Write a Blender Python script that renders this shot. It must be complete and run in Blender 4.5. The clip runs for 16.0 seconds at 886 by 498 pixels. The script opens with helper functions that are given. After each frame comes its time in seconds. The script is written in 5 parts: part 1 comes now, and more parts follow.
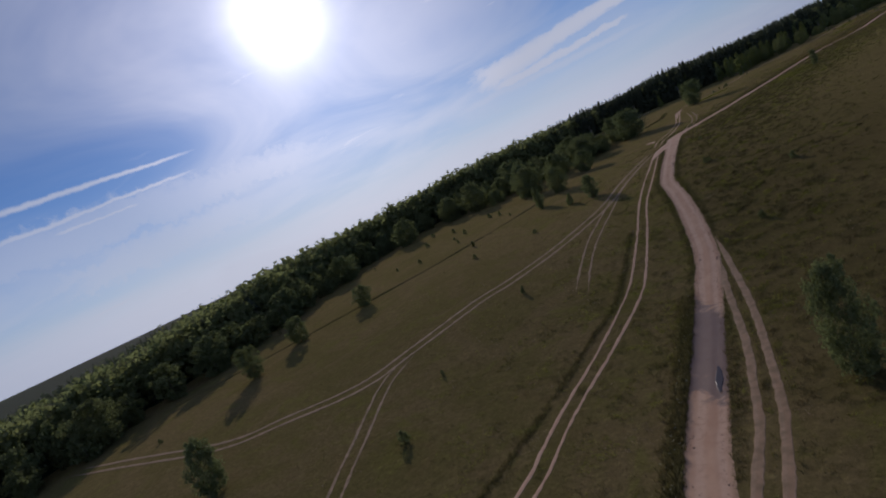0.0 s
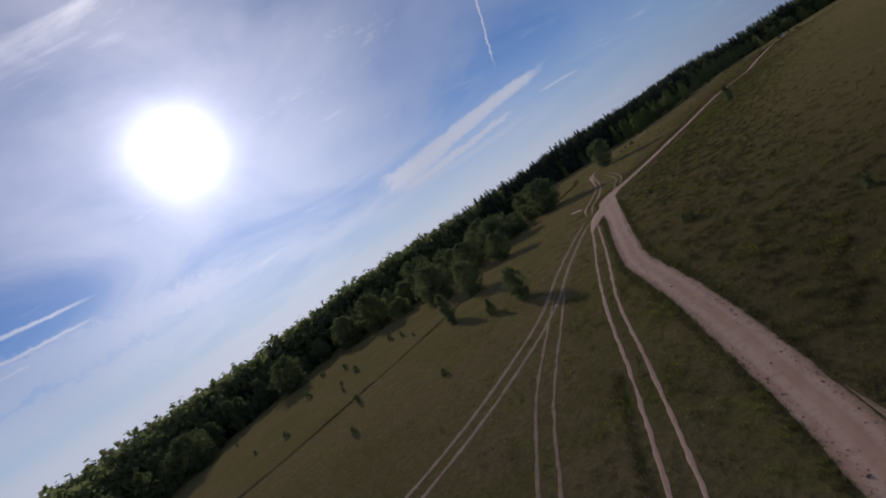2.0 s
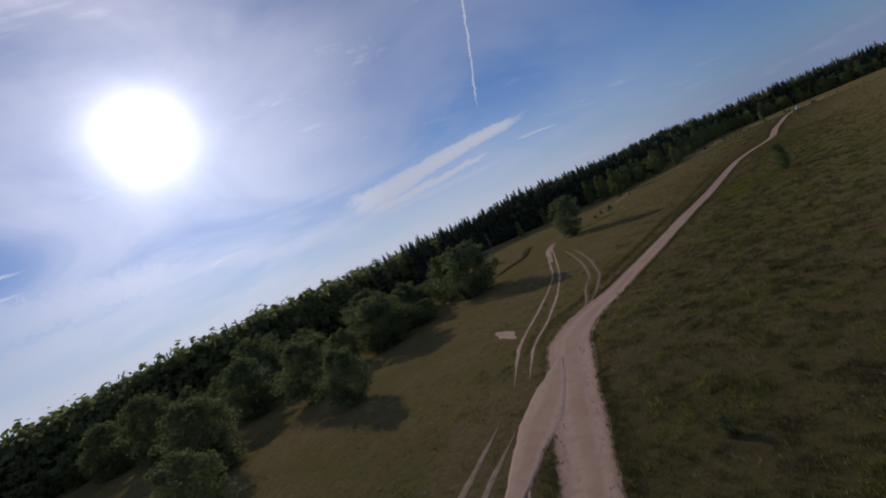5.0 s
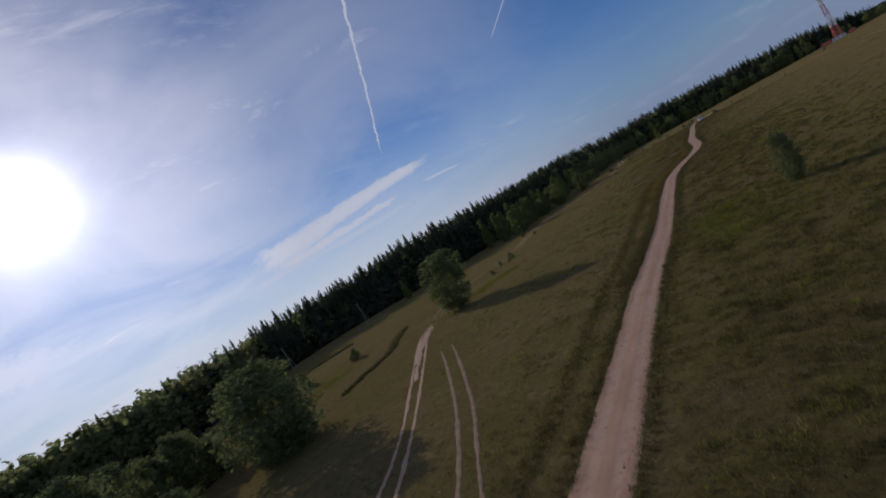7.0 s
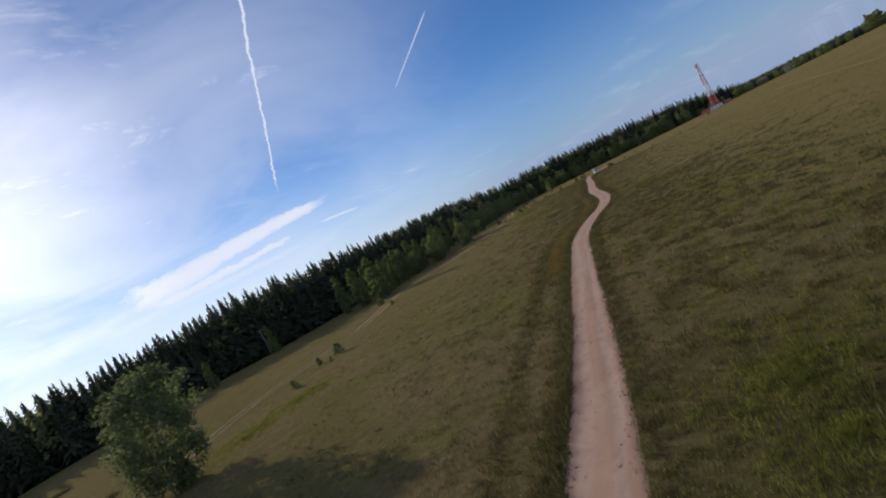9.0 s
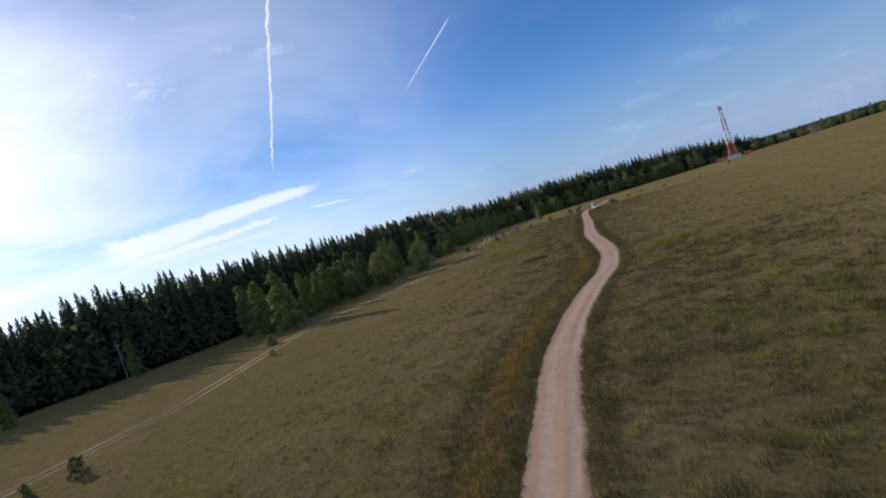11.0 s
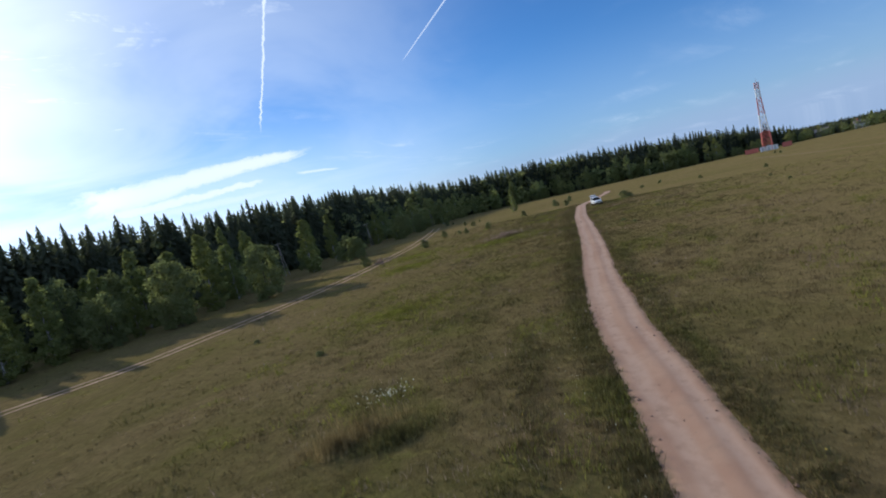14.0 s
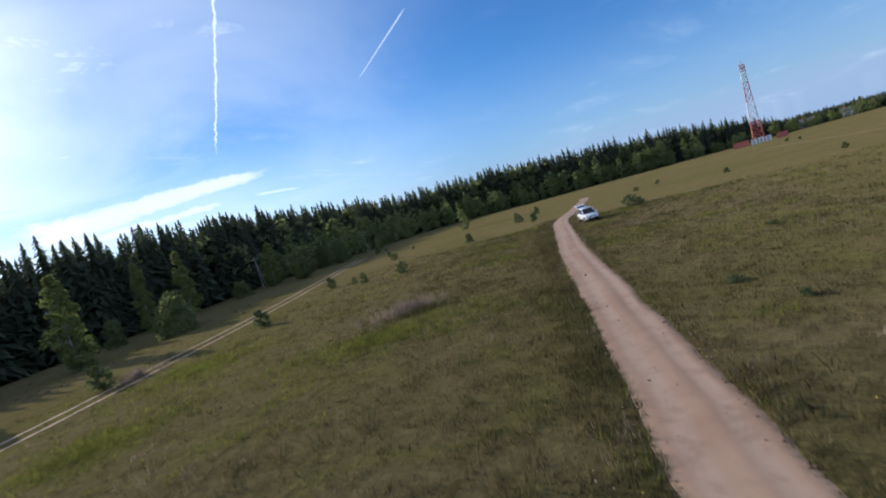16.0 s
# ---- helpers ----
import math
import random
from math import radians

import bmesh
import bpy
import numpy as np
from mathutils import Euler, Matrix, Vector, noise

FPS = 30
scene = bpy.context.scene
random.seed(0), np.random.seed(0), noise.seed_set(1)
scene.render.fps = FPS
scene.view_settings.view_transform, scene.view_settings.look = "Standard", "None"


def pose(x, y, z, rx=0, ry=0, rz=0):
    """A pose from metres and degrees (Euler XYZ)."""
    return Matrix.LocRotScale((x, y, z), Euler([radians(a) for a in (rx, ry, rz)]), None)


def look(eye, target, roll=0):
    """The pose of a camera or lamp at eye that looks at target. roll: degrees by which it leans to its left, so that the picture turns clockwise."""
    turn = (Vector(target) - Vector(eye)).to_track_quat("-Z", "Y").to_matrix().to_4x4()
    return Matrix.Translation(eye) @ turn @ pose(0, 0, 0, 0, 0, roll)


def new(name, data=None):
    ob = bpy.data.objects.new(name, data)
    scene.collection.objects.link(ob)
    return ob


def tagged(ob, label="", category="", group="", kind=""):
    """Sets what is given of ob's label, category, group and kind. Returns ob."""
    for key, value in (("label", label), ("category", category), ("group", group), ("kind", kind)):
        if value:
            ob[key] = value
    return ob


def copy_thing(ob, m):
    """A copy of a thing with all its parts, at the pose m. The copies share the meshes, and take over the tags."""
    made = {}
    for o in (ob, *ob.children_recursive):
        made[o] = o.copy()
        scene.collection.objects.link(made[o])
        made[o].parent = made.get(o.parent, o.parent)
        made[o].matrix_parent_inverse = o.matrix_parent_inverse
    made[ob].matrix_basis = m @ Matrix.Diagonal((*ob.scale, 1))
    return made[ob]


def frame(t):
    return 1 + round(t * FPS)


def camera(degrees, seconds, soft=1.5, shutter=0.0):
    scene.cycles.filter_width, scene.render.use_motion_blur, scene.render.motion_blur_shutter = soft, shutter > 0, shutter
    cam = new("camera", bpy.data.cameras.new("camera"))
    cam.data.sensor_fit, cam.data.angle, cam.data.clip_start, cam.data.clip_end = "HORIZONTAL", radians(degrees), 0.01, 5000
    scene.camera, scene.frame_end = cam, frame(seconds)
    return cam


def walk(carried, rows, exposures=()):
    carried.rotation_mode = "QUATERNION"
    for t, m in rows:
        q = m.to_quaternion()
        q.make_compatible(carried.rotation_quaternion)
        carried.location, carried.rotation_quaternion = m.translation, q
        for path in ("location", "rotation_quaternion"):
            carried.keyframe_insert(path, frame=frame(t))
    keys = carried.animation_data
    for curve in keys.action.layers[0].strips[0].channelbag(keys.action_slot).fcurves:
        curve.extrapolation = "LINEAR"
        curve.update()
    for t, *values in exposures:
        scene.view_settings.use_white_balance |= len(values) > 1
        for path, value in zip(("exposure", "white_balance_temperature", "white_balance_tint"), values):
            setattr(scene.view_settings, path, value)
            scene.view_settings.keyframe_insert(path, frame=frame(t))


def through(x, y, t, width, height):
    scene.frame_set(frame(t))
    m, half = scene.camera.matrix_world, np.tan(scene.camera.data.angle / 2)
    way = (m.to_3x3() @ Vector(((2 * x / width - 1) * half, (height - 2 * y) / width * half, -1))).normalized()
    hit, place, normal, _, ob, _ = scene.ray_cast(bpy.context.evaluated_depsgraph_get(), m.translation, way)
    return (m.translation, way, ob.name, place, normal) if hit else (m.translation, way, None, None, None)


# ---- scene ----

# ---------------------------------------------------------------- camera
cam = camera(82.0, 16.0, soft=1.9, shutter=0.12)
PATH = [
    (0, (0.001, -0.001, 23.530), (-7.671, 18.292, 20.977), -25.20),
    (0.5, (-3.062, 12.094, 22.670), (-10.070, 30.660, 20.179), -24.94),
    (1, (-4.939, 26.313, 21.394), (-10.801, 45.327, 19.366), -29.14),
    (1.5, (-5.479, 40.629, 19.961), (-10.160, 60.028, 18.622), -32.39),
    (2, (-4.359, 56.165, 19.147), (-7.937, 75.832, 18.521), -33.70),
    (2.5, (-2.850, 70.279, 18.582), (-6.001, 90.028, 18.336), -31.84),
    (3, (-0.555, 83.335, 18.493), (-3.890, 103.055, 18.566), -24.97),
    (3.5, (2.509, 96.575, 18.625), (-0.779, 116.303, 18.704), -23.80),
    (3.7, (3.776, 101.707, 18.430), (0.528, 121.441, 18.535), -23.13),
    (5.8, (16.538, 162.562, 18.097), (16.129, 182.548, 17.459), -28.26),
    (6, (18.620, 168.539, 17.927), (18.463, 188.531, 17.373), -29.14),
    (6.5, (24.028, 183.455, 17.408), (24.668, 203.442, 17.098), -30.30),
    (7, (29.297, 198.308, 16.497), (31.333, 218.200, 16.093), -30.89),
    (7.5, (34.985, 211.700, 15.415), (39.081, 231.266, 14.792), -28.86),
    (8, (41.441, 223.497, 14.362), (46.605, 242.807, 13.675), -28.85),
    (8.5, (47.554, 234.141, 13.592), (53.464, 253.231, 12.794), -28.96),
    (9, (53.649, 244.648, 12.930), (59.947, 263.610, 12.053), -28.25),
    (9.5, (59.516, 253.363, 12.962), (66.034, 272.249, 12.055), -26.59),
    (9.7, (61.726, 256.288, 13.520), (68.290, 275.152, 12.478), -24.64),
    (11.8, (89.919, 296.294, 11.841), (96.785, 315.053, 10.871), -18.18),
    (12, (93.113, 300.721, 11.748), (99.938, 319.479, 10.511), -17.93),
    (12.5, (100.783, 311.063, 11.509), (107.617, 329.780, 9.786), -17.33),
    (13, (107.974, 320.746, 11.388), (114.876, 339.428, 9.551), -16.56),
    (13.5, (115.523, 331.763, 10.676), (122.573, 350.385, 8.807), -15.05),
    (14, (122.541, 342.184, 10.005), (129.750, 360.743, 8.106), -14.32),
    (14.5, (129.812, 352.554, 9.338), (137.149, 371.062, 7.433), -13.65),
    (15, (137.214, 363.085, 8.649), (144.737, 381.521, 6.773), -12.98),
    (15.5, (144.577, 373.707, 8.103), (152.506, 391.980, 6.310), -13.93),
    (16, (151.683, 384.167, 7.949), (160.235, 402.164, 6.221), -16.86),
]
EXPOSURES = [(0, -1.05, 6400, 17), (3.5, -1.05, 6350, 16), (6.5, -1.03, 6500, 16), (7.5, -0.90, 6650, 14), (8.5, -0.47, 6750, 12), (9.7, -0.14, 6700, 11), (12.0, -0.06, 6400, 8), (14.0, 0.02, 6280, 6), (16.0, 0.13, 6200, 5)]
walk(cam, [(t, look(eye, target, roll)) for t, eye, target, roll in PATH], EXPOSURES)

# ---------------------------------------------------------------- light
SUN_AZ, SUN_EL = radians(-28.2), radians(21.2)      # azimuth from +y towards +x
SUN_DIR = Vector((math.sin(SUN_AZ) * math.cos(SUN_EL), math.cos(SUN_AZ) * math.cos(SUN_EL), math.sin(SUN_EL)))
sun = new("sun", bpy.data.lights.new("sun", "SUN"))
sun.data.energy, sun.data.angle, sun.data.color = 3.8, radians(0.6), (1.0, 0.9, 0.76)
sun.matrix_world = look(SUN_DIR * 100, (0, 0, 0))


class Nodes:
    """A short hand for node trees."""

    def __init__(self, tree):
        self.tree = tree
        tree.nodes.clear()

    def add(self, kind, inputs=None):
        node = self.tree.nodes.new(kind)
        for key, value in (inputs or {}).items():
            self.set(node.inputs[key], value)
        return node

    def set(self, socket, value):
        if isinstance(value, bpy.types.NodeSocket):
            self.tree.links.new(value, socket)
        else:
            socket.default_value = value

    def math(self, op, a, b=None, c=None, clamp=False):
        node = self.add("ShaderNodeMath")
        node.operation, node.use_clamp = op, clamp
        for socket, value in zip(node.inputs, (a, b, c)):
            if value is not None:
                self.set(socket, value)
        return node.outputs[0]

    def vec(self, op, a, b=None, scale=None):
        node = self.add("ShaderNodeVectorMath")
        node.operation = op
        self.set(node.inputs[0], a)
        if b is not None:
            self.set(node.inputs[1], b)
        if scale is not None:
            self.set(node.inputs["Scale"], scale)
        return node.outputs["Value" if op in ("DOT_PRODUCT", "LENGTH", "DISTANCE") else "Vector"]

    def ramp(self, value, lo, hi, to_lo=0.0, to_hi=1.0, smooth=True):
        node = self.add("ShaderNodeMapRange")
        node.interpolation_type = "SMOOTHSTEP" if smooth else "LINEAR"
        for socket, v in zip(node.inputs, (value, lo, hi, to_lo, to_hi)):
            self.set(socket, v)
        return node.outputs[0]

    def mix(self, factor, a, b, blend="MIX"):
        node = self.add("ShaderNodeMix")
        node.data_type, node.blend_type = "RGBA", blend
        self.set(node.inputs[0], factor)
        self.set(node.inputs[6], a)
        self.set(node.inputs[7], b)
        return node.outputs[2]

    def noise(self, vector, scale, detail=4.0, rough=0.55, distort=0.0, out="Fac"):
        node = self.add("ShaderNodeTexNoise", {"Vector": vector, "Scale": scale, "Detail": detail, "Roughness": rough, "Distortion": distort})
        return node.outputs[out]


def rgb(r, g, b):
    return (r, g, b, 1.0)


def direction(az, el):
    a, e = radians(az), radians(el)
    return Vector((math.sin(a) * math.cos(e), math.cos(a) * math.cos(e), math.sin(e)))


def build_sky():
    world = bpy.data.worlds.new("sky")
    scene.world = world
    world.use_nodes = True
    n = Nodes(world.node_tree)
    way = n.add("ShaderNodeTexCoord").outputs["Generated"]
    way = n.vec("NORMALIZE", way)
    sky = n.add("ShaderNodeTexSky")
    sky.sky_type, sky.sun_disc, sky.sun_elevation, sky.sun_rotation = "NISHITA", False, SUN_EL, SUN_AZ
    sky.air_density, sky.dust_density, sky.ozone_density, sky.altitude = 1.0, 0.0, 4.0, 200
    n.set(sky.inputs[0], way)
    colour = n.mix(1.0, n.vec("SCALE", sky.outputs[0], scale=SKY_GAIN), rgb(0.61, 0.96, 1.38), "MULTIPLY")
    split = n.add("ShaderNodeSeparateXYZ", {0: way})
    up = n.math("MAXIMUM", split.outputs[2], 0.0)
    # cirrus: noise on a high plane, drawn out along the wind
    over = n.math("ADD", up, 0.14)
    flat = n.add("ShaderNodeCombineXYZ", {0: n.math("DIVIDE", split.outputs[0], over), 1: n.math("DIVIDE", split.outputs[1], over)}).outputs[0]
    turned = n.add("ShaderNodeMapping", {"Vector": flat, "Rotation": (0, 0, radians(-20)), "Location": (3.7, 8.1, 0)}).outputs[0]
    drawn = n.add("ShaderNodeMapping", {"Vector": turned, "Scale": (0.5, 1.2, 1)}).outputs[0]
    near_sun = n.vec("DOT_PRODUCT", way, tuple(SUN_DIR))
    around = n.ramp(near_sun, 0.45, 1.0, 0.0, 1.0)
    wisps = n.ramp(n.noise(drawn, 1.3, 10, 0.64, 1.5), 0.38, 0.86)
    veil = n.ramp(n.noise(turned, 0.75, 5, 0.55, 0.8), 0.28, 0.68)
    fine = n.ramp(n.noise(drawn, 6.0, 7, 0.68, 0.9), 0.28, 0.72, 0.45, 1.0)
    sparse = n.ramp(n.noise(turned, 1.1, 3, 0.5), 0.48, 0.70)
    cover = n.math("MULTIPLY", n.math("MULTIPLY", wisps, fine), n.math("ADD", n.math("MULTIPLY", veil, 0.65), 0.35))
    cover = n.math("MULTIPLY", cover, n.math("ADD", n.math("MULTIPLY", around, 1.45), n.math("MULTIPLY", sparse, 0.6)))
    cover = n.math("MAXIMUM", cover, n.math("MULTIPLY", around, n.math("ADD", n.math("MULTIPLY", veil, 0.46), 0.07)))

    # unseen thin cloud added overhead and behind the view to fill the shadows
    fill_cover = n.math("MAXIMUM", n.ramp(split.outputs[1], 0.30, -0.25), n.ramp(split.outputs[2], 0.62, 0.85))
    cover = n.math("MAXIMUM", cover, n.math("MULTIPLY", fill_cover, n.ramp(n.noise(drawn, 1.1, 6, 0.6, 0.9), 0.25, 0.7, 0.12, 0.48)))

    def segment(a, b, width, jitter, taper, grain, fade):
        """A streak along the great circle from a to b (azimuth, elevation), with soft sides and ends."""
        a, b = direction(*a), direction(*b)
        normal = a.cross(b).normalized()
        mid = (a + b).normalized()
        along = (b - a).normalized()
        half = (b - a).length / 2
        off = n.vec("DOT_PRODUCT", way, tuple(normal))
        if jitter:
            off = n.math("ADD", off, n.math("MULTIPLY", n.math("SUBTRACT", n.noise(way, 70, 4, 0.65), 0.5), jitter))
            off = n.math("ADD", off, n.math("MULTIPLY", n.math("SUBTRACT", n.noise(way, 14, 2, 0.6), 0.5), jitter))
        u = n.math("DIVIDE", n.math("SUBTRACT", n.vec("DOT_PRODUCT", way, tuple(along)), mid.dot(along)), half)
        wide = n.ramp(u, -1, 1, width, width * taper, False)
        across = n.ramp(n.math("DIVIDE", n.math("ABSOLUTE", off), wide), 0.1, 1.0, 1.0, 0.0)
        ends = n.ramp(n.math("ABSOLUTE", u), 1.0 - fade, 1.02, 1.0, 0.0)
        ahead = n.ramp(n.vec("DOT_PRODUCT", way, tuple(mid)), 0.3, 0.5)
        mask = n.math("MULTIPLY", n.math("MULTIPLY", across, ends), ahead)
        if grain:      # fibres drawn out along the streak
            thread = n.add("ShaderNodeCombineXYZ", {0: n.math("MULTIPLY", u, half * 9), 1: n.math("ADD", n.math("MULTIPLY", off, 42.0), n.math("MULTIPLY", u, half * 3)), 2: mid.x * 7}).outputs[0]
            fibre = n.math("ADD", n.math("MULTIPLY", n.noise(thread, grain * 0.4, 8, 0.66, 0.6), 0.75), n.math("MULTIPLY", n.noise(way, grain * 7, 6, 0.6), 0.25))
            mask = n.ramp(n.math("ADD", n.math("MULTIPLY", mask, 1.15), n.math("MULTIPLY", n.math("SUBTRACT", fibre, 0.5), 2.2)), 0.18, 0.9)
            mask = n.math("MULTIPLY", mask, n.math("MULTIPLY", ahead, n.math("POWER", n.math("MULTIPLY", across, ends), 0.5)))
        return mask

    for a, b, width, jitter, taper, strength, grain, fade in STREAKS:
        cover = n.math("MAXIMUM", cover, n.math("MULTIPLY", segment(a, b, width, jitter, taper, grain, fade), strength))
    haze = n.math("MAXIMUM", n.ramp(up, -0.02, 0.26, 0.66, 0.0), n.ramp(up, 0.0, 0.13, 0.88, 0.0))
    cover = n.math("MINIMUM", cover, 1.0)
    lit = n.mix(n.ramp(near_sun, 0.90, 0.995), rgb(0.80, 0.87, 1.02), rgb(1.40, 1.41, 1.54))
    colour = n.mix(haze, colour, n.vec("SCALE", n.mix(around, rgb(0.30, 0.40, 0.63), rgb(1.02, 1.08, 1.26)), scale=CLOUD_GAIN))
    colour = n.mix(n.math("MULTIPLY", cover, 0.9), colour, n.vec("SCALE", lit, scale=CLOUD_GAIN))
    # the sun's own glare and the bright air round it
    high = n.math("MAXIMUM", near_sun, 0.0)
    glow = n.math("ADD", n.math("MULTIPLY", n.math("POWER", high, 7.0), 0.06), n.math("MULTIPLY", n.math("POWER", high, 45.0), 0.75))
    glow = n.math("ADD", n.math("MULTIPLY", n.math("POWER", high, 470.0), 3.0), glow)
    colour = n.vec("ADD", colour, n.vec("SCALE", (1.0, 1.0, 1.03), scale=glow))
    back = n.add("ShaderNodeBackground", {"Color": colour, "Strength": 1.0})
    n.add("ShaderNodeOutputWorld", {"Surface": back.outputs[0]})


SKY_GAIN, CLOUD_GAIN = 0.092, 1.15
STREAKS = [
    ((-80.0, 8.2), (-14.0, 7.4), 0.075, 0.04, 0.8, 0.55, 2.6, 0.8),
    ((12.8, 31.8), (5.2, 10.8), 0.0062, 0.010, 0.35, 1.0, 0, 0.25),
    ((29.3, 20.6), (21.6, 14.9), 0.0024, 0, 0.6, 0.7, 0, 0.3),
    ((-15.0, 6.9), (12.0, 8.8), 0.046, 0.010, 0.22, 1.0, 4.0, 0.45),
    ((-13.0, 7.5), (11.6, 8.8), 0.018, 0.012, 0.35, 0.9, 9.0, 0.5),
    ((-13.0, 5.8), (6.6, 6.5), 0.018, 0.012, 0.5, 0.95, 6.0, 0.5),
    ((7.4, 6.6), (12.7, 6.0), 0.005, 0.004, 0.5, 0.7, 0, 0.5),
    ((-20.9, 5.4), (10.7, 4.9), 0.016, 0.01, 0.6, 0.55, 0, 0.6),
    ((-63.2, 12.9), (-40.1, 12.9), 0.009, 0.006, 0.4, 0.8, 0, 0.5),
    ((-64.2, 10.4), (-39.8, 11.2), 0.009, 0.008, 0.4, 0.8, 0, 0.5),
    ((-57.6, 10.0), (-46.9, 10.0), 0.007, 0.006, 0.5, 0.8, 0, 0.5),
    ((-65.9, 5.2), (-29.3, 5.5), 0.06, 0.04, 0.8, 0.6, 2.2, 0.8),
    ((-52.0, 9.0), (-24.0, 7.9), 0.06, 0.04, 0.8, 0.6, 2.2, 0.8),
]

build_sky()


# ---------------------------------------------------------------- materials
def material(name, rough=0.8, spec=0.3):
    mat = bpy.data.materials.new(name)
    mat.use_nodes = True
    n = Nodes(mat.node_tree)
    shader = n.add("ShaderNodeBsdfPrincipled", {"Roughness": rough, "Specular IOR Level": spec})
    n.add("ShaderNodeOutputMaterial", {"Surface": shader.outputs[0]})
    return mat, n, shader


def bump(n, shader, height, strength, distance):
    node = n.add("ShaderNodeBump", {"Height": height, "Strength": strength, "Distance": distance})
    n.set(shader.inputs["Normal"], node.outputs[0])


def field_colour(n, at):
    """The meadow's colour at a place: green hollows, straw and rust-brown stands."""
    broad = n.noise(at, 0.045, 6, 0.65, 1.0)
    patch = n.noise(at, 0.16, 5, 0.6, 1.0)
    spot = n.noise(at, 0.45, 5, 0.7, 0.5)
    col = n.mix(n.ramp(broad, 0.38, 0.62), rgb(0.106, 0.095, 0.034), rgb(0.164, 0.122, 0.064))
    col = n.mix(n.ramp(patch, 0.52, 0.68, 0, 0.7), col, rgb(0.122, 0.128, 0.028))
    col = n.mix(n.ramp(patch, 0.30, 0.47, 0.6, 0), col, rgb(0.142, 0.102, 0.050))
    col = n.mix(n.ramp(spot, 0.56, 0.72, 0, 0.5), col, rgb(0.190, 0.154, 0.074))
    col = n.mix(n.ramp(spot, 0.28, 0.45, 0.55, 0), col, rgb(0.068, 0.066, 0.022))
    # coarser, greener grass down the road's right slope, darkened to paint in lens falloff
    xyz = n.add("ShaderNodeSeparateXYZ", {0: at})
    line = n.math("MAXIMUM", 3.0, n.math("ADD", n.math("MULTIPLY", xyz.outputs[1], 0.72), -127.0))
    green_dim = n.math("MULTIPLY", n.ramp(n.math("SUBTRACT", xyz.outputs[0], line), -3.0, 12.0), n.ramp(xyz.outputs[1], 235.0, 340.0, 0.95, 0.0))
    green_dim = n.math("MULTIPLY", green_dim, n.ramp(n.math("ADD", n.math("MULTIPLY", patch, 0.6), n.math("MULTIPLY", spot, 0.4)), 0.36, 0.60, 1.0, 0.6))
    col = n.mix(green_dim, col, n.mix(n.ramp(xyz.outputs[1], 200.0, 250.0), n.mix(n.ramp(xyz.outputs[1], 110.0, 190.0), rgb(0.026, 0.026, 0.012), rgb(0.042, 0.041, 0.018)), rgb(0.062, 0.066, 0.018)))
    return n.vec("SCALE", col, scale=0.80)


def meadow_material():
    mat, n, s = material("meadow", 1.0, 0.0)
    at = n.add("ShaderNodeNewGeometry").outputs["Position"]
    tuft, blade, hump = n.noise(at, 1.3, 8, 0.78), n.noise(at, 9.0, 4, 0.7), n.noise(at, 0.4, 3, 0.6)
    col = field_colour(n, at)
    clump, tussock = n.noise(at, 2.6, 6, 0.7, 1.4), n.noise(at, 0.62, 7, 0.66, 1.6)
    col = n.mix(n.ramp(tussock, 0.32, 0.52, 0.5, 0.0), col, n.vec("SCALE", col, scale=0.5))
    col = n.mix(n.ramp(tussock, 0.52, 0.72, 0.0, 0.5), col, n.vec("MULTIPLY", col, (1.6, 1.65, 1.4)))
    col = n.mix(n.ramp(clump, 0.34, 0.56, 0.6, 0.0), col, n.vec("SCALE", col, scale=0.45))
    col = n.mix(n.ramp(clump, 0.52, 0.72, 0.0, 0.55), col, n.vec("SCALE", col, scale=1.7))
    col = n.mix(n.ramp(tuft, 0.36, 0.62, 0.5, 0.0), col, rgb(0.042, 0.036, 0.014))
    col = n.mix(n.ramp(blade, 0.35, 0.75, 0.0, 0.35), col, rgb(0.17, 0.135, 0.058))
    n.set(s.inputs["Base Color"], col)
    bump(n, s, n.math("ADD", n.math("ADD", n.math("MULTIPLY", n.math("ADD", n.math("ADD", tuft, clump), tussock), 0.55), n.math("MULTIPLY", blade, 0.15)), hump), 0.30, 0.45)
    s.inputs["Sheen Weight"].default_value, s.inputs["Sheen Roughness"].default_value = 0.16, 0.5
    s.inputs["Sheen Tint"].default_value = rgb(0.72, 0.55, 0.24)
    return mat


def grass_material(name, tint, amount):
    mat, n, s = material(name, 0.9, 0.05)
    at = n.add("ShaderNodeNewGeometry")
    one = at.outputs["Random Per Island"]
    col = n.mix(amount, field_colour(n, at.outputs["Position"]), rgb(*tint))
    col = n.vec("SCALE", col, scale=n.ramp(n.noise(at.outputs["Position"], 0.62, 7, 0.66, 1.6), 0.34, 0.68, 0.68, 1.6))
    col = n.mix(one, n.vec("SCALE", col, scale=0.62), n.mix(0.13, n.vec("SCALE", col, scale=1.42), rgb(0.36, 0.29, 0.14)))
    n.set(s.inputs["Base Color"], col)
    thin = n.add("ShaderNodeBsdfTranslucent", {"Color": col})
    both = n.add("ShaderNodeMixShader", {0: 0.38, 1: s.outputs[0], 2: thin.outputs[0]})
    n.set(mat.node_tree.nodes["Material Output"].inputs["Surface"], both.outputs[0])
    return mat


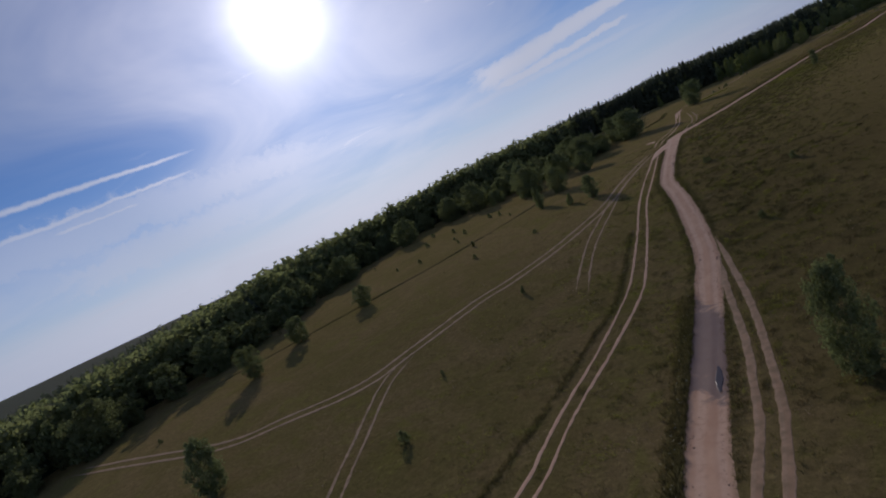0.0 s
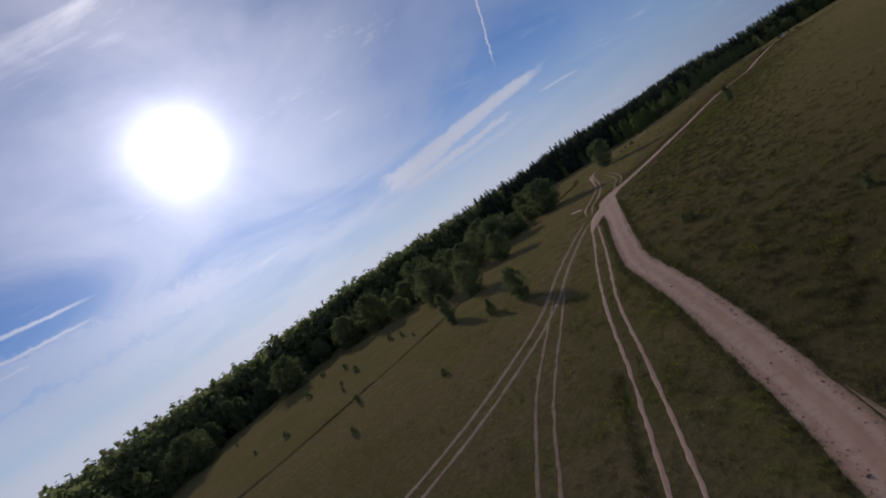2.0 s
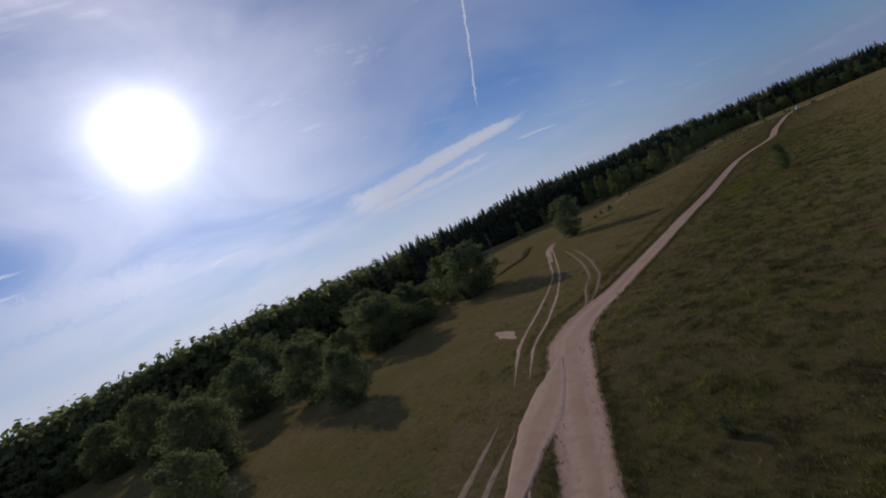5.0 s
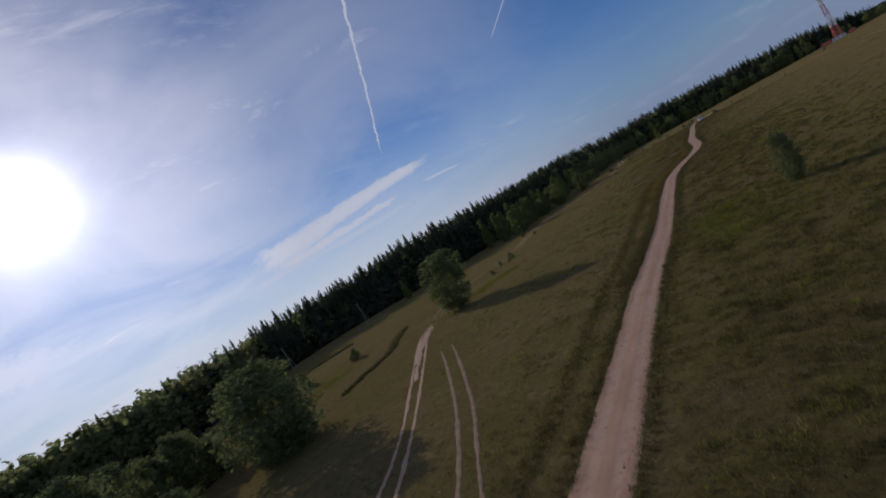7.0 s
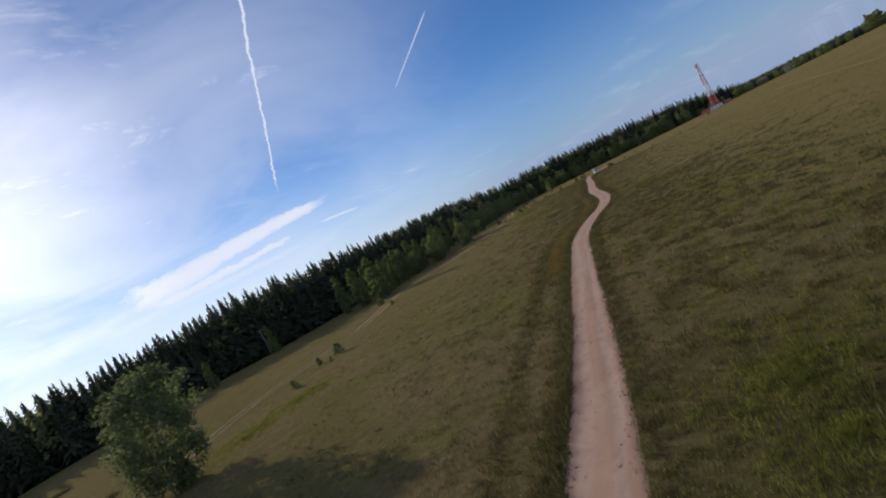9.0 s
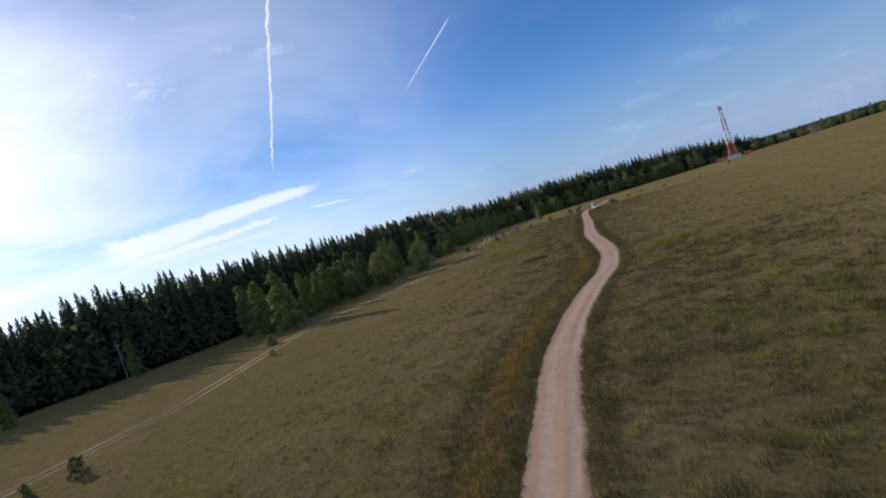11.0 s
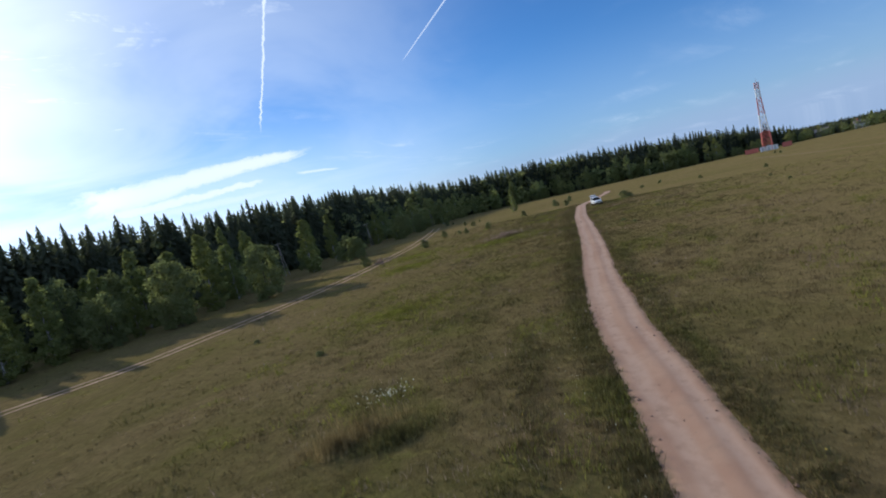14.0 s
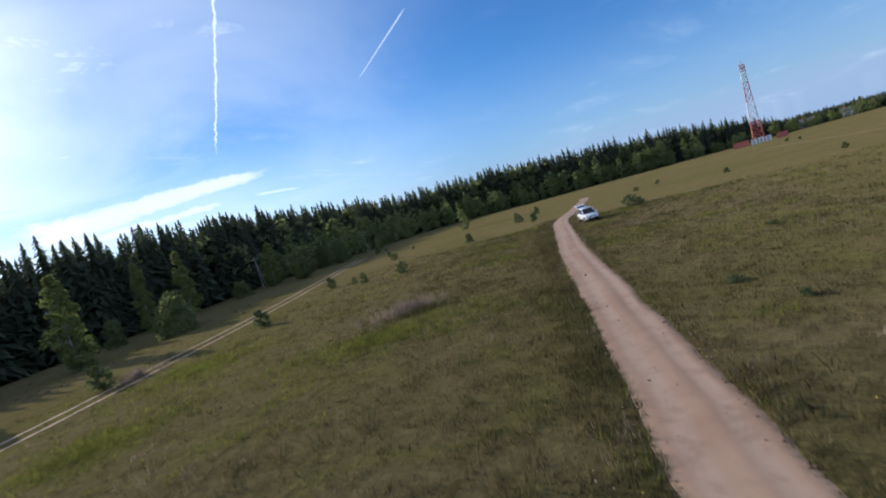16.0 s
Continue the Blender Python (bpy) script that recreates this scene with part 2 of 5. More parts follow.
def dirt_material(name="dirt", dull=0.0):
    """Dry pinkish earth: pale packed wheel lanes, loose darker soil between and at the sides, a wet stretch in the hollow."""
    mat, n, s = material(name, 0.9, 0.25)
    at = n.add("ShaderNodeNewGeometry").outputs["Position"]
    lane = n.add("ShaderNodeAttribute")
    lane.attribute_name = "across"
    u = n.math("ADD", lane.outputs["Fac"], n.math("MULTIPLY", n.math("SUBTRACT", n.noise(at, 0.12, 3, 0.5), 0.5), 0.7))
    rut = n.math("ADD", n.ramp(n.math("ABSOLUTE", n.math("ADD", u, 0.38)), 0.10, 0.32, 1.0, 0.0), n.ramp(n.math("ABSOLUTE", n.math("SUBTRACT", u, 0.52)), 0.08, 0.26, 1.0, 0.0), clamp=True)
    side = n.ramp(n.math("ABSOLUTE", lane.outputs["Fac"]), 0.72, 1.0)
    big, mid, fine = n.noise(at, 0.22, 5, 0.6, 0.5), n.noise(at, 1.6, 6, 0.65), n.noise(at, 14.0, 5, 0.7)
    col = n.mix(n.ramp(big, 0.35, 0.65), rgb(0.378, 0.222, 0.146), rgb(0.428, 0.270, 0.182))
    col = n.mix(n.math("MULTIPLY", rut, n.ramp(mid, 0.3, 0.6, 0.35, 0.85)), col, rgb(0.465, 0.313, 0.226))
    col = n.mix(n.ramp(n.noise(at, 0.7, 4, 0.6, 0.8), 0.52, 0.70, 0, 0.22), col, rgb(0.29, 0.17, 0.11))
    col = n.mix(n.ramp(mid, 0.3, 0.5, 0.28, 0), col, rgb(0.24, 0.16, 0.115))
    col = n.mix(n.math("MULTIPLY", side, n.ramp(n.noise(at, 3.2, 5, 0.7), 0.40, 0.58, 0.0, 0.8)), col, rgb(0.20, 0.15, 0.085))
    col = n.mix(n.ramp(fine, 0.6, 0.78, 0, 0.45), col, rgb(0.5, 0.4, 0.32))
    col = n.mix(n.ramp(fine, 0.25, 0.4, 0.45, 0), col, rgb(0.16, 0.11, 0.08))
    if dull:
        col = n.mix(n.ramp(n.noise(at, 0.9, 5, 0.65), 0.3, 0.65, dull, dull * 0.6), col, rgb(0.140, 0.100, 0.056))
    else:
        # damp earth round the puddle
        off = n.vec("SUBTRACT", at, (-0.5, 60.5, -7.0))
        far = n.vec("LENGTH", n.vec("MULTIPLY", off, (0.20, 0.068, 0.0)))
        wet = n.ramp(n.math("ADD", far, n.math("MULTIPLY", n.math("SUBTRACT", n.noise(at, 0.45, 5, 0.6, 0.7), 0.5), 1.3)), 0.62, 0.95, 0.85, 0.0)
        col = n.mix(wet, col, rgb(0.105, 0.062, 0.052))
        n.set(s.inputs["Roughness"], n.ramp(wet, 0.0, 0.85, 0.9, 0.5))
    n.set(s.inputs["Base Color"], col)
    bump(n, s, n.math("ADD", n.math("MULTIPLY", mid, 0.6), n.math("MULTIPLY", fine, 0.4)), 0.28, 0.08)
    return mat


def leaf_material(name, dark, light, rough=0.6, through=0.35, stand=0.0):
    mat, n, s = material(name, rough, 0.08)
    at = n.add("ShaderNodeNewGeometry")
    one = n.add("ShaderNodeObjectInfo").outputs["Random"]
    shade = n.math("ADD", n.math("MULTIPLY", at.outputs["Random Per Island"], 0.6), n.math("MULTIPLY", n.noise(at.outputs["Position"], 0.8, 3), 0.4))
    col = n.mix(shade, rgb(*dark), rgb(*light))
    if stand:      # one tree differs from the next
        col = n.mix(n.ramp(n.noise(at.outputs["Position"], 0.16, 2, 0.6), 0.38, 0.62, stand, 0.0), col, n.vec("SCALE", col, scale=0.55))
    col = n.mix(n.math("MULTIPLY", one, 0.35), col, rgb(light[0] * 1.25, light[1] * 1.0, light[2] * 0.8))
    n.set(s.inputs["Base Color"], col)
    thin = n.add("ShaderNodeBsdfTranslucent", {"Color": n.mix(0.5, col, rgb(light[0] * 1.3, light[1] * 1.5, light[2]))})
    both = n.add("ShaderNodeMixShader", {0: through, 1: s.outputs[0], 2: thin.outputs[0]})
    n.set(mat.node_tree.nodes["Material Output"].inputs["Surface"], both.outputs[0])
    return mat


def plain_material(name, colour, rough=0.6, spec=0.4, metal=0.0, grime=0.25, scale=3.0):
    mat, n, s = material(name, rough, spec)
    at = n.add("ShaderNodeTexCoord").outputs["Object"]
    col = n.mix(n.ramp(n.noise(at, scale, 6, 0.65), 0.4, 0.75, 0, grime), rgb(*colour), rgb(*(c * 0.5 for c in colour)))
    n.set(s.inputs["Base Color"], col)
    s.inputs["Metallic"].default_value = metal
    return mat


def bark_material(name, dark, light):
    mat, n, s = material(name, 0.9, 0.2)
    at = n.add("ShaderNodeTexCoord").outputs["Object"]
    long = n.add("ShaderNodeMapping", {"Vector": at, "Scale": (6, 6, 1.2)}).outputs[0]
    grain = n.noise(long, 2.2, 6, 0.7)
    n.set(s.inputs["Base Color"], n.mix(n.ramp(grain, 0.38, 0.62), rgb(*dark), rgb(*light)))
    bump(n, s, grain, 0.6, 0.04)
    return mat


MEADOW, DIRT, DULL, HALF = meadow_material(), dirt_material(), dirt_material("trampled_earth", 1.0), dirt_material("half_bare_earth", 0.88)
NEEDLES = leaf_material("needles", (0.062, 0.076, 0.056), (0.125, 0.142, 0.095), 0.9, 0.42, 0.6)
CANOPY = leaf_material("canopy_leaves", (0.130, 0.148, 0.078), (0.24, 0.255, 0.130), 0.9, 0.55, 0.6)
LEAVES = leaf_material("leaves", (0.130, 0.156, 0.062), (0.240, 0.265, 0.102), 0.9, 0.45)
FRINGE = leaf_material("fringe_leaves", (0.165, 0.195, 0.090), (0.285, 0.310, 0.140), 0.9, 0.55)
# shade-side copy of the willow leaves, darkened in colour; saplings share it
DIM_LEAVES = leaf_material("dim_leaves", (0.096, 0.116, 0.060), (0.168, 0.190, 0.094), 0.9, 0.45)
WILLOW = leaf_material("willow_leaves", (0.118, 0.140, 0.066), (0.212, 0.232, 0.106), 0.9, 0.45)
BARK = bark_material("bark", (0.05, 0.04, 0.03), (0.16, 0.13, 0.10))
BIRCH = bark_material("birch_bark", (0.12, 0.11, 0.10), (0.55, 0.53, 0.5))
GRASS = grass_material("grass", (0.1, 0.1, 0.03), 0.0)
LUSH = grass_material("lush_grass", (0.20, 0.215, 0.036), 0.75)
WEED = grass_material("weed", (0.105, 0.106, 0.036), 0.5)
DRY = grass_material("dry_stalk", (0.30, 0.225, 0.19), 0.85)
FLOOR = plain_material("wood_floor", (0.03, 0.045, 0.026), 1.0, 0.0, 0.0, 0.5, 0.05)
WATER = plain_material("water", (0.045, 0.032, 0.030), 0.28, 0.25, 0.0, 0.1, 1.0)

# ---------------------------------------------------------------- land
HILLS = [(7, 177, 1.57), (-31, 140, -1.14), (-27, 92, 0.47), (0, 56, -5.05), (-41, 57, -2.82), (15, 96, -1.28), (31, 310, 1.37), (15, 136, 1.04),
         (384, 525, -0.00), (84, 298, 0.36), (124, 335, 0.27), (165, 395, 0.23), (74, 394, 0.27), (157, 442, 1.64), (213, 442, -0.84), (-5, 400, 3.3)]
HX, HY, HA = np.array(HILLS, float).T


def land(x, y):
    """The height of the ground."""
    x, y = np.asarray(x, float)[..., None], np.asarray(y, float)[..., None]
    fall = 0.0365 * np.clip((x - 199.5) * 0.95 + (y - 439) * 0.3, 0, 12000) + 0.065 * np.clip(0.2 * y - x - 166, 0, 2200)
    return (HA * np.exp(-((x - HX) ** 2 + (y - HY) ** 2) / (2 * 42.6**2))).sum(-1) - fall[..., 0]


def mesh_object(name, verts, faces, mat, parent=None, smooth=False):
    me = bpy.data.meshes.new(name)
    me.from_pydata([tuple(v) for v in verts] if not isinstance(verts, np.ndarray) else verts.tolist(), [], faces if isinstance(faces, list) else faces.tolist())
    for m in mat if isinstance(mat, (list, tuple)) else [mat]:
        me.materials.append(m)
    if smooth:
        me.polygons.foreach_set("use_smooth", [True] * len(me.polygons))
    me.update()
    ob = new(name, me)
    ob.parent = parent
    return ob


def part(name, bm, mat, parent, label=""):
    """Links a bmesh as one mesh object under a thing or a part."""
    me = bpy.data.meshes.new(name)
    bm.to_mesh(me)
    bm.free()
    for m in mat if isinstance(mat, (list, tuple)) else [mat]:
        me.materials.append(m)
    ob = new(name, me)
    ob.parent = parent
    return tagged(ob, label)


EDGE = [(-156.9, -79.8), (-149, 0), (-143.6, 59.9), (-141, 99.8), (-138.3, 146.3), (-143.6, 199.5), (-138.3, 252.7), (-112, 290), (-88, 320), (-66, 358), (-42, 390), (-14, 407), (14, 418), (41, 432), (64, 446), (87.8, 460), (110.4, 476.1),
        (130.3, 497.4), (151.6, 524), (174.2, 554.6), (196.8, 598.5), (228.8, 630.4), (271.3, 657), (316.5, 638.4), (356.4, 611.8), (401.7, 585.2), (445.6, 561.3), (498.8, 526.7), (565.2, 470.8), (625.1, 404.3), (665, 271.3)]


def build_ground():
    grow = [2.0 * 1.22**k for k in range(1, 32)]
    far = np.cumsum(grow)
    xs = np.concatenate([(-170 - far)[::-1], np.arange(-170, 401, 2.5), 400 + far])
    ys = np.concatenate([(-50 - far)[::-1], np.arange(-50, 591, 2.5), 590 + far])
    X, Y = np.meshgrid(xs, ys)
    verts = np.stack([X, Y, land(X, Y)], -1).reshape(-1, 3)
    w, h = len(xs), len(ys)
    i = (np.arange(h - 1)[:, None] * w + np.arange(w - 1)).ravel()
    faces = np.stack([i, i + 1, i + 1 + w, i + w], -1)
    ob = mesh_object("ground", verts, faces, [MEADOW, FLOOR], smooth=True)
    mid = verts[faces].mean(1)[:, :2]
    open_land = np.array(EDGE + [(700, -400), (-200, -400)], float)
    inside = np.zeros(len(mid), bool)
    for (ax, ay), (bx, by) in zip(open_land, np.roll(open_land, -1, 0)):
        hits = (ay > mid[:, 1]) != (by > mid[:, 1])
        inside ^= hits & (mid[:, 0] < (bx - ax) * (mid[:, 1] - ay) / (by - ay + 1e-9) + ax)
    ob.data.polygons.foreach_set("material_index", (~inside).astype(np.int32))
    tagged(ob, "rolling summer meadow of dry olive-brown grass", "meadow", kind="structure")


build_ground()


WORN = np.zeros((2000, 2500), bool)      # quarter-metre cells that bare earth covers, from (-170, -50)


def wear(xy):
    i, j = ((xy[..., 0] + 170) * 4).astype(int).ravel(), ((xy[..., 1] + 50) * 4).astype(int).ravel()
    i, j = np.concatenate([i, i + 1, i, i - 1, i]), np.concatenate([j, j, j + 1, j, j - 1])
    keep = (i >= 0) & (i < 2000) & (j >= 0) & (j < 2500)
    WORN[i[keep], j[keep]] = True


def worn(xy):
    i, j = ((xy[:, 0] + 170) * 4).astype(int).clip(0, 1999), ((xy[:, 1] + 50) * 4).astype(int).clip(0, 2499)
    return WORN[i, j]


def smooth_line(points, step):
    """Points every step metres along a Catmull-Rom curve through the given ones."""
    p = [Vector((*q, 0)) for q in points]
    p = [p[0] * 2 - p[1], *p, p[-1] * 2 - p[-2]]
    fine = []
    for a, b, c, d in zip(p, p[1:], p[2:], p[3:]):
        for k in range(24):
            t = k / 24
            fine.append(0.5 * (2 * b + (c - a) * t + (2 * a - 5 * b + 4 * c - d) * t * t + (3 * b - a - 3 * c + d) * t**3))
    fine.append(p[-2])
    fine = np.array([v[:2] for v in fine])
    length = np.r_[0, np.cumsum(np.hypot(*np.diff(fine, axis=0).T))]
    at = np.arange(0, length[-1], step)
    return np.stack([np.interp(at, length, fine[:, 0]), np.interp(at, length, fine[:, 1])], -1), at


def wobble(at, scale, seed):
    return np.array([noise.noise((a / scale, seed * 7.3, 0.5)) for a in at])


def strip(name, points, width, seed, mat, profile, step=0.3, ragged=0.13, lift=0.03, fade=0.0, label="", category="road", clear=True):
    """A worn strip of bare earth that follows the land; profile(u): the height across it, u from -1 to 1."""
    line, at = smooth_line(points, step)
    way = np.gradient(line, axis=0)
    way /= np.linalg.norm(way, axis=1, keepdims=True)
    side = np.stack([way[:, 1], -way[:, 0]], -1)
    width = width(line[:, 1]) if callable(width) else np.interp(at / at[-1], np.linspace(0, 1, len(width)), width) if isinstance(width, (list, tuple)) else np.full(len(at), width)
    lo = width / 2 * (1 + 0.07 * wobble(at, 9, seed)) + ragged * (wobble(at, 2.3, seed + 1) + 0.8 * wobble(at, 1.1, seed + 2) + 0.45 * wobble(at, 0.5, seed + 3) * np.abs(wobble(at, 5.0, seed + 11)) * 4)
    hi = width / 2 * (1 + 0.07 * wobble(at, 9, seed + 5)) + ragged * (wobble(at, 2.3, seed + 6) + 0.8 * wobble(at, 1.1, seed + 7) + 0.45 * wobble(at, 0.5, seed + 8) * np.abs(wobble(at, 5.0, seed + 12)) * 4)
    if fade:
        ends = np.clip(np.minimum(at, at[-1] - at) / fade, 0.05, 1)
        lo, hi = lo * ends, hi * ends
    us = np.linspace(-1, 1, 15)
    shift, depth = 0.14 * wobble(at, 14, seed + 9), 0.75 + 0.35 * wobble(at, 16, seed + 10)
    rows = []
    for u in us:
        off = np.where(u < 0, u * lo, u * hi)
        xy = line + side * off[:, None]
        grain = 0.012 * np.array([noise.noise((x * 0.9, y * 0.9, seed)) for x, y in xy])
        rows.append(np.c_[xy, land(xy[:, 0], xy[:, 1]) + lift + np.array([profile(u + s) for s in shift]) * (depth if abs(u) < 1 else 1) + grain * (1 - abs(u))])
    verts = np.stack(rows, 1)
    if clear:
        wear(verts[:, 2:-2, :2])
    verts[:, [0, -1], 2] -= max(0.06, lift - 0.01)
    k = len(us)
    i = (np.arange(len(at) - 1)[:, None] * k + np.arange(k - 1)).ravel()
    faces = np.stack([i, i + 1, i + 1 + k, i + k], -1)
    ob = mesh_object(name, verts.reshape(-1, 3), faces[:, ::-1], mat, smooth=True)
    ob.data.attributes.new("across", "FLOAT", "POINT").data.foreach_set("value", np.tile(us * (0.6 if profile is flat_profile else 1.0), len(at)).astype(np.float32))
    return tagged(ob, label, category, kind="structure")


def road_profile(u):
    return 0.03 - 0.02 * math.exp(-((u + 0.38) / 0.3) ** 2) - 0.025 * math.exp(-((u - 0.58) / 0.2) ** 2) + 0.025 * math.exp(-((u - 0.16) / 0.12) ** 2)


def bank_profile(u):
    return 0.5 * math.cos(u * math.pi / 2) ** 2 - 0.02


def ditch_profile(u):
    return 0.42 * math.cos(u * math.pi / 2) ** 2 - 0.02


def flat_profile(u):
    return 0.02 * (1 - u * u)


ROAD = [(-6.7, 0), (-5.7, 18.6), (-3.9, 37.2), (-2.7, 45.9), (0.1, 62.5), (2.5, 75.8), (4.7, 89.8), (5.5, 115.7), (4.9, 133), (5.9, 142.3), (6.8, 148.6), (8.1, 156.7), (9.6, 165.6), (12.2, 183.5), (14.5, 197.2), (18.2, 205.3),
        (21.6, 209.6), (25.3, 214), (29.3, 219.8), (33.3, 225.4), (38.4, 232.6), (43.6, 239.8), (52.1, 251.6), (61.4, 263.3), (70.5, 275.6), (76.3, 284), (85.1, 296.3), (97.1, 312.8), (109.2, 325.3), (116.6, 331.6), (122.2, 337.6), (128.1, 345.1), (136.1, 357.4),
        (141.8, 366.5), (149, 376.7), (155.2, 384.8), (162.1, 394.1), (169.7, 404.6), (178.8, 417.2), (188.9, 430.3), (199.5, 443.6), (208.1, 452.9), (220.8, 465.5), (234.1, 478.8), (247, 491), (256, 501)]
def road_width(y):
    """The road's width by the y of its middle: it flares where the tracks join."""
    return np.interp(y, [0, 47, 94, 141, 170, 186, 198, 205, 210, 216, 226, 262, 300, 335, 372, 408, 445, 510], [3.6, 4.0, 3.8, 3.7, 3.9, 5.0, 5.9, 6.0, 5.2, 4.1, 3.9, 3.5, 2.8, 3.0, 2.9, 2.5, 2.3, 2.6])


strip("road", ROAD, road_width, 1, DIRT, road_profile, step=0.2, ragged=0.10, label="pale pinkish dirt road with shallow wheel ruts and ragged edges")

RUTS = {
    "beside the road": [[(-23.9, 26.6), (-18.6, 39.9), (-15.6, 54.5), (-7, 79.8), (-4.9, 90.4), (-2.7, 109.1), (-1.1, 125), (1.6, 139.7), (4, 154.3), (6.9, 174.2)], [(-26.6, 26.6), (-20.7, 39.9), (-17.7, 53.9), (-9.3, 81.1), (-6.9, 93.1), (-4.7, 109.1), (-2.9, 125), (-0.1, 142.3), (2.7, 156.9), (6, 178.2)]],
    "across the slope": [[(-126.4, 62.5), (-111.7, 61.2), (-81.1, 59.9), (-68.5, 65.2), (-55.9, 72.5), (-48.9, 83.8), (-39.2, 98.4), (-31.3, 105.7), (-20.2, 118.4), (-10, 134.3), (-4, 151.6), (2, 168.9), (6.7, 180.9)],
                         [(-126.4, 64.8), (-111.7, 63.6), (-81.1, 62.2), (-69.8, 67.4), (-57.9, 74.5), (-50.8, 85.8), (-41.2, 100.4), (-33.2, 107.7), (-22.3, 120), (-12.2, 135.7), (-6.1, 153), (0.3, 170.2), (5.3, 183.5)]],
    "fork to the hollow": [[(-48.9, 83.1), (-50, 71.8), (-46.6, 54.5), (-43.9, 43.9), (-37.2, 21.3)], [(-50.9, 83.1), (-52.1, 71.8), (-48.7, 54.5), (-46, 43.9), (-39.4, 21.3)]],
    "short spur": [[(-6, 143.6), (-9.6, 127.7), (-13.3, 111.7), (-14.9, 98.4), (-15.3, 87.8)], [(-8, 143.6), (-12, 127.7), (-15.2, 114.4), (-17, 99.8), (-17.7, 89.1)]],
    "towards the wood": [[(6.9, 190), (8.8, 204.4), (11.7, 215.1), (15.6, 229), (18.6, 241), (21.2, 254), (24, 278), (26.5, 297), (30.5, 309)],
              [(8.6, 190), (10.6, 202.1), (13.1, 209.6), (16.7, 223), (19.5, 235.5), (21.5, 246), (23.8, 262), (26.6, 284), (28.2, 296), (31.9, 308)]],
    "overgrown link": [[(30.5, 308), (33, 318), (41.2, 332.5), (53.2, 344.5), (66.5, 356.4)], [(32, 307), (34.8, 316.5), (42.8, 330.9), (54.8, 342.7), (67.8, 354.6)]],
    "along the wood": [[(62.5, 352.5), (71.8, 369.7), (77.1, 380.4), (85.1, 392.4), (95.8, 400.3), (109.1, 404.3), (117, 409.6), (126.4, 415.6), (137, 424.9), (146.3, 436.2), (155.6, 449.5), (164.9, 466.8), (180.9, 500.1), (195.5, 534.7)],
             [(64.4, 351.1), (73.5, 368.4), (79, 379.1), (86.7, 390.6), (96.6, 398.3), (109.7, 402.5), (118.1, 407.6), (127.7, 413.9), (138.6, 423.5), (148, 434.9), (157.5, 448.5), (166.9, 465.9), (182.9, 499.1), (197.5, 533.3)]],
    "cut across": [[(17.5, 207.5), (19.6, 211.5), (20.8, 216.5), (22.5, 224.5), (24.3, 229.8), (25.6, 236), (27.4, 250), (28.6, 268), (29, 280)],
                   [(20, 211), (22.5, 217), (24.4, 223.1), (26.3, 229.6), (27.6, 238), (29.2, 250), (30.4, 266), (31, 280)]],
    "second lane": [[(-4, 21.3), (-0.8, 35.6), (1.1, 43.1), (2.3, 50.5), (3.6, 59.9), (4.5, 72.4), (6.1, 86.5)], [(-2, 21.3), (1.2, 35), (3.5, 45.6), (4.9, 55.9), (6.1, 67.4), (6.8, 82.5), (7, 93.1)]],
    "far field": [[(179.6, 311.2), (200.8, 337.8), (214.1, 355.1), (236.7, 385.7), (259.4, 417.6), (285.9, 453.5), (319.2, 489.4)]],
}
WORN_THIN = ("second lane", "cut across", "short spur", "far field", "across the slope")
BARE = ("beside the road", "towards the wood", "along the wood")
for seed, (name, pair) in enumerate(RUTS.items()):
    for k, line in enumerate(pair):
        strip("track", line, 0.95 if name == "second lane" else 0.75 if name == "across the slope" else 0.45, 20 + 3 * seed + k, DIRT if name in BARE else HALF if name in WORN_THIN else DULL, flat_profile, step=0.35, ragged=0.13, lift=0.02, fade=8.0, label="narrow bare wheel rut worn into the grass")
strip("road_fork", [(4.2, 166.5), (6.2, 173), (8.6, 180), (10.6, 186.5), (12.6, 193)], [0.4, 2.4, 4.2, 3.4, 0.6], 71, DIRT, flat_profile, lift=0.095, label="broad trampled dirt patch where tracks meet")

strip("track", [(23.8, 270), (25.3, 283), (27.3, 296), (30.6, 307)], [0.3, 1.0, 1.5, 0.4], 87, DIRT, flat_profile, lift=0.04, ragged=0.3, label="broad pale trampled stretch of the track by the willow")
strip("bare_patch", [(5.8, 219.5), (7.4, 215.2), (8.6, 210)], [0.5, 2.6, 0.4], 79, DIRT, flat_profile, lift=0.03, ragged=0.3, label="small bare patch of pinkish earth beside the ruts", category="bare earth")
strip("puddle", [(-0.8, 50.4), (-0.5, 52.8), (-0.1, 55.6)], [0.3, 1.0, 0.3], 83, WATER, lambda u: 0.0, lift=0.085, ragged=0.12, label="small dark puddle lying in the muddy rut", category="puddle")
BANKS = [[(-20, 340), (-14.8, 347.5), (-8.8, 354), (-2.2, 355), (7.2, 356)], [(10, 291), (14.1, 297.2), (17.1, 300.3), (20.1, 306.1), (21.5, 314.6), (24.4, 325.1)]]
for k, line in enumerate(BANKS):
    strip("bank", line, [0.6, 1.7, 1.8, 0.6], 90 + k, MEADOW, bank_profile, step=0.5, ragged=0.2, lift=0.0, label="low overgrown earth bank in the grass before the wood", category="bank", clear=False)
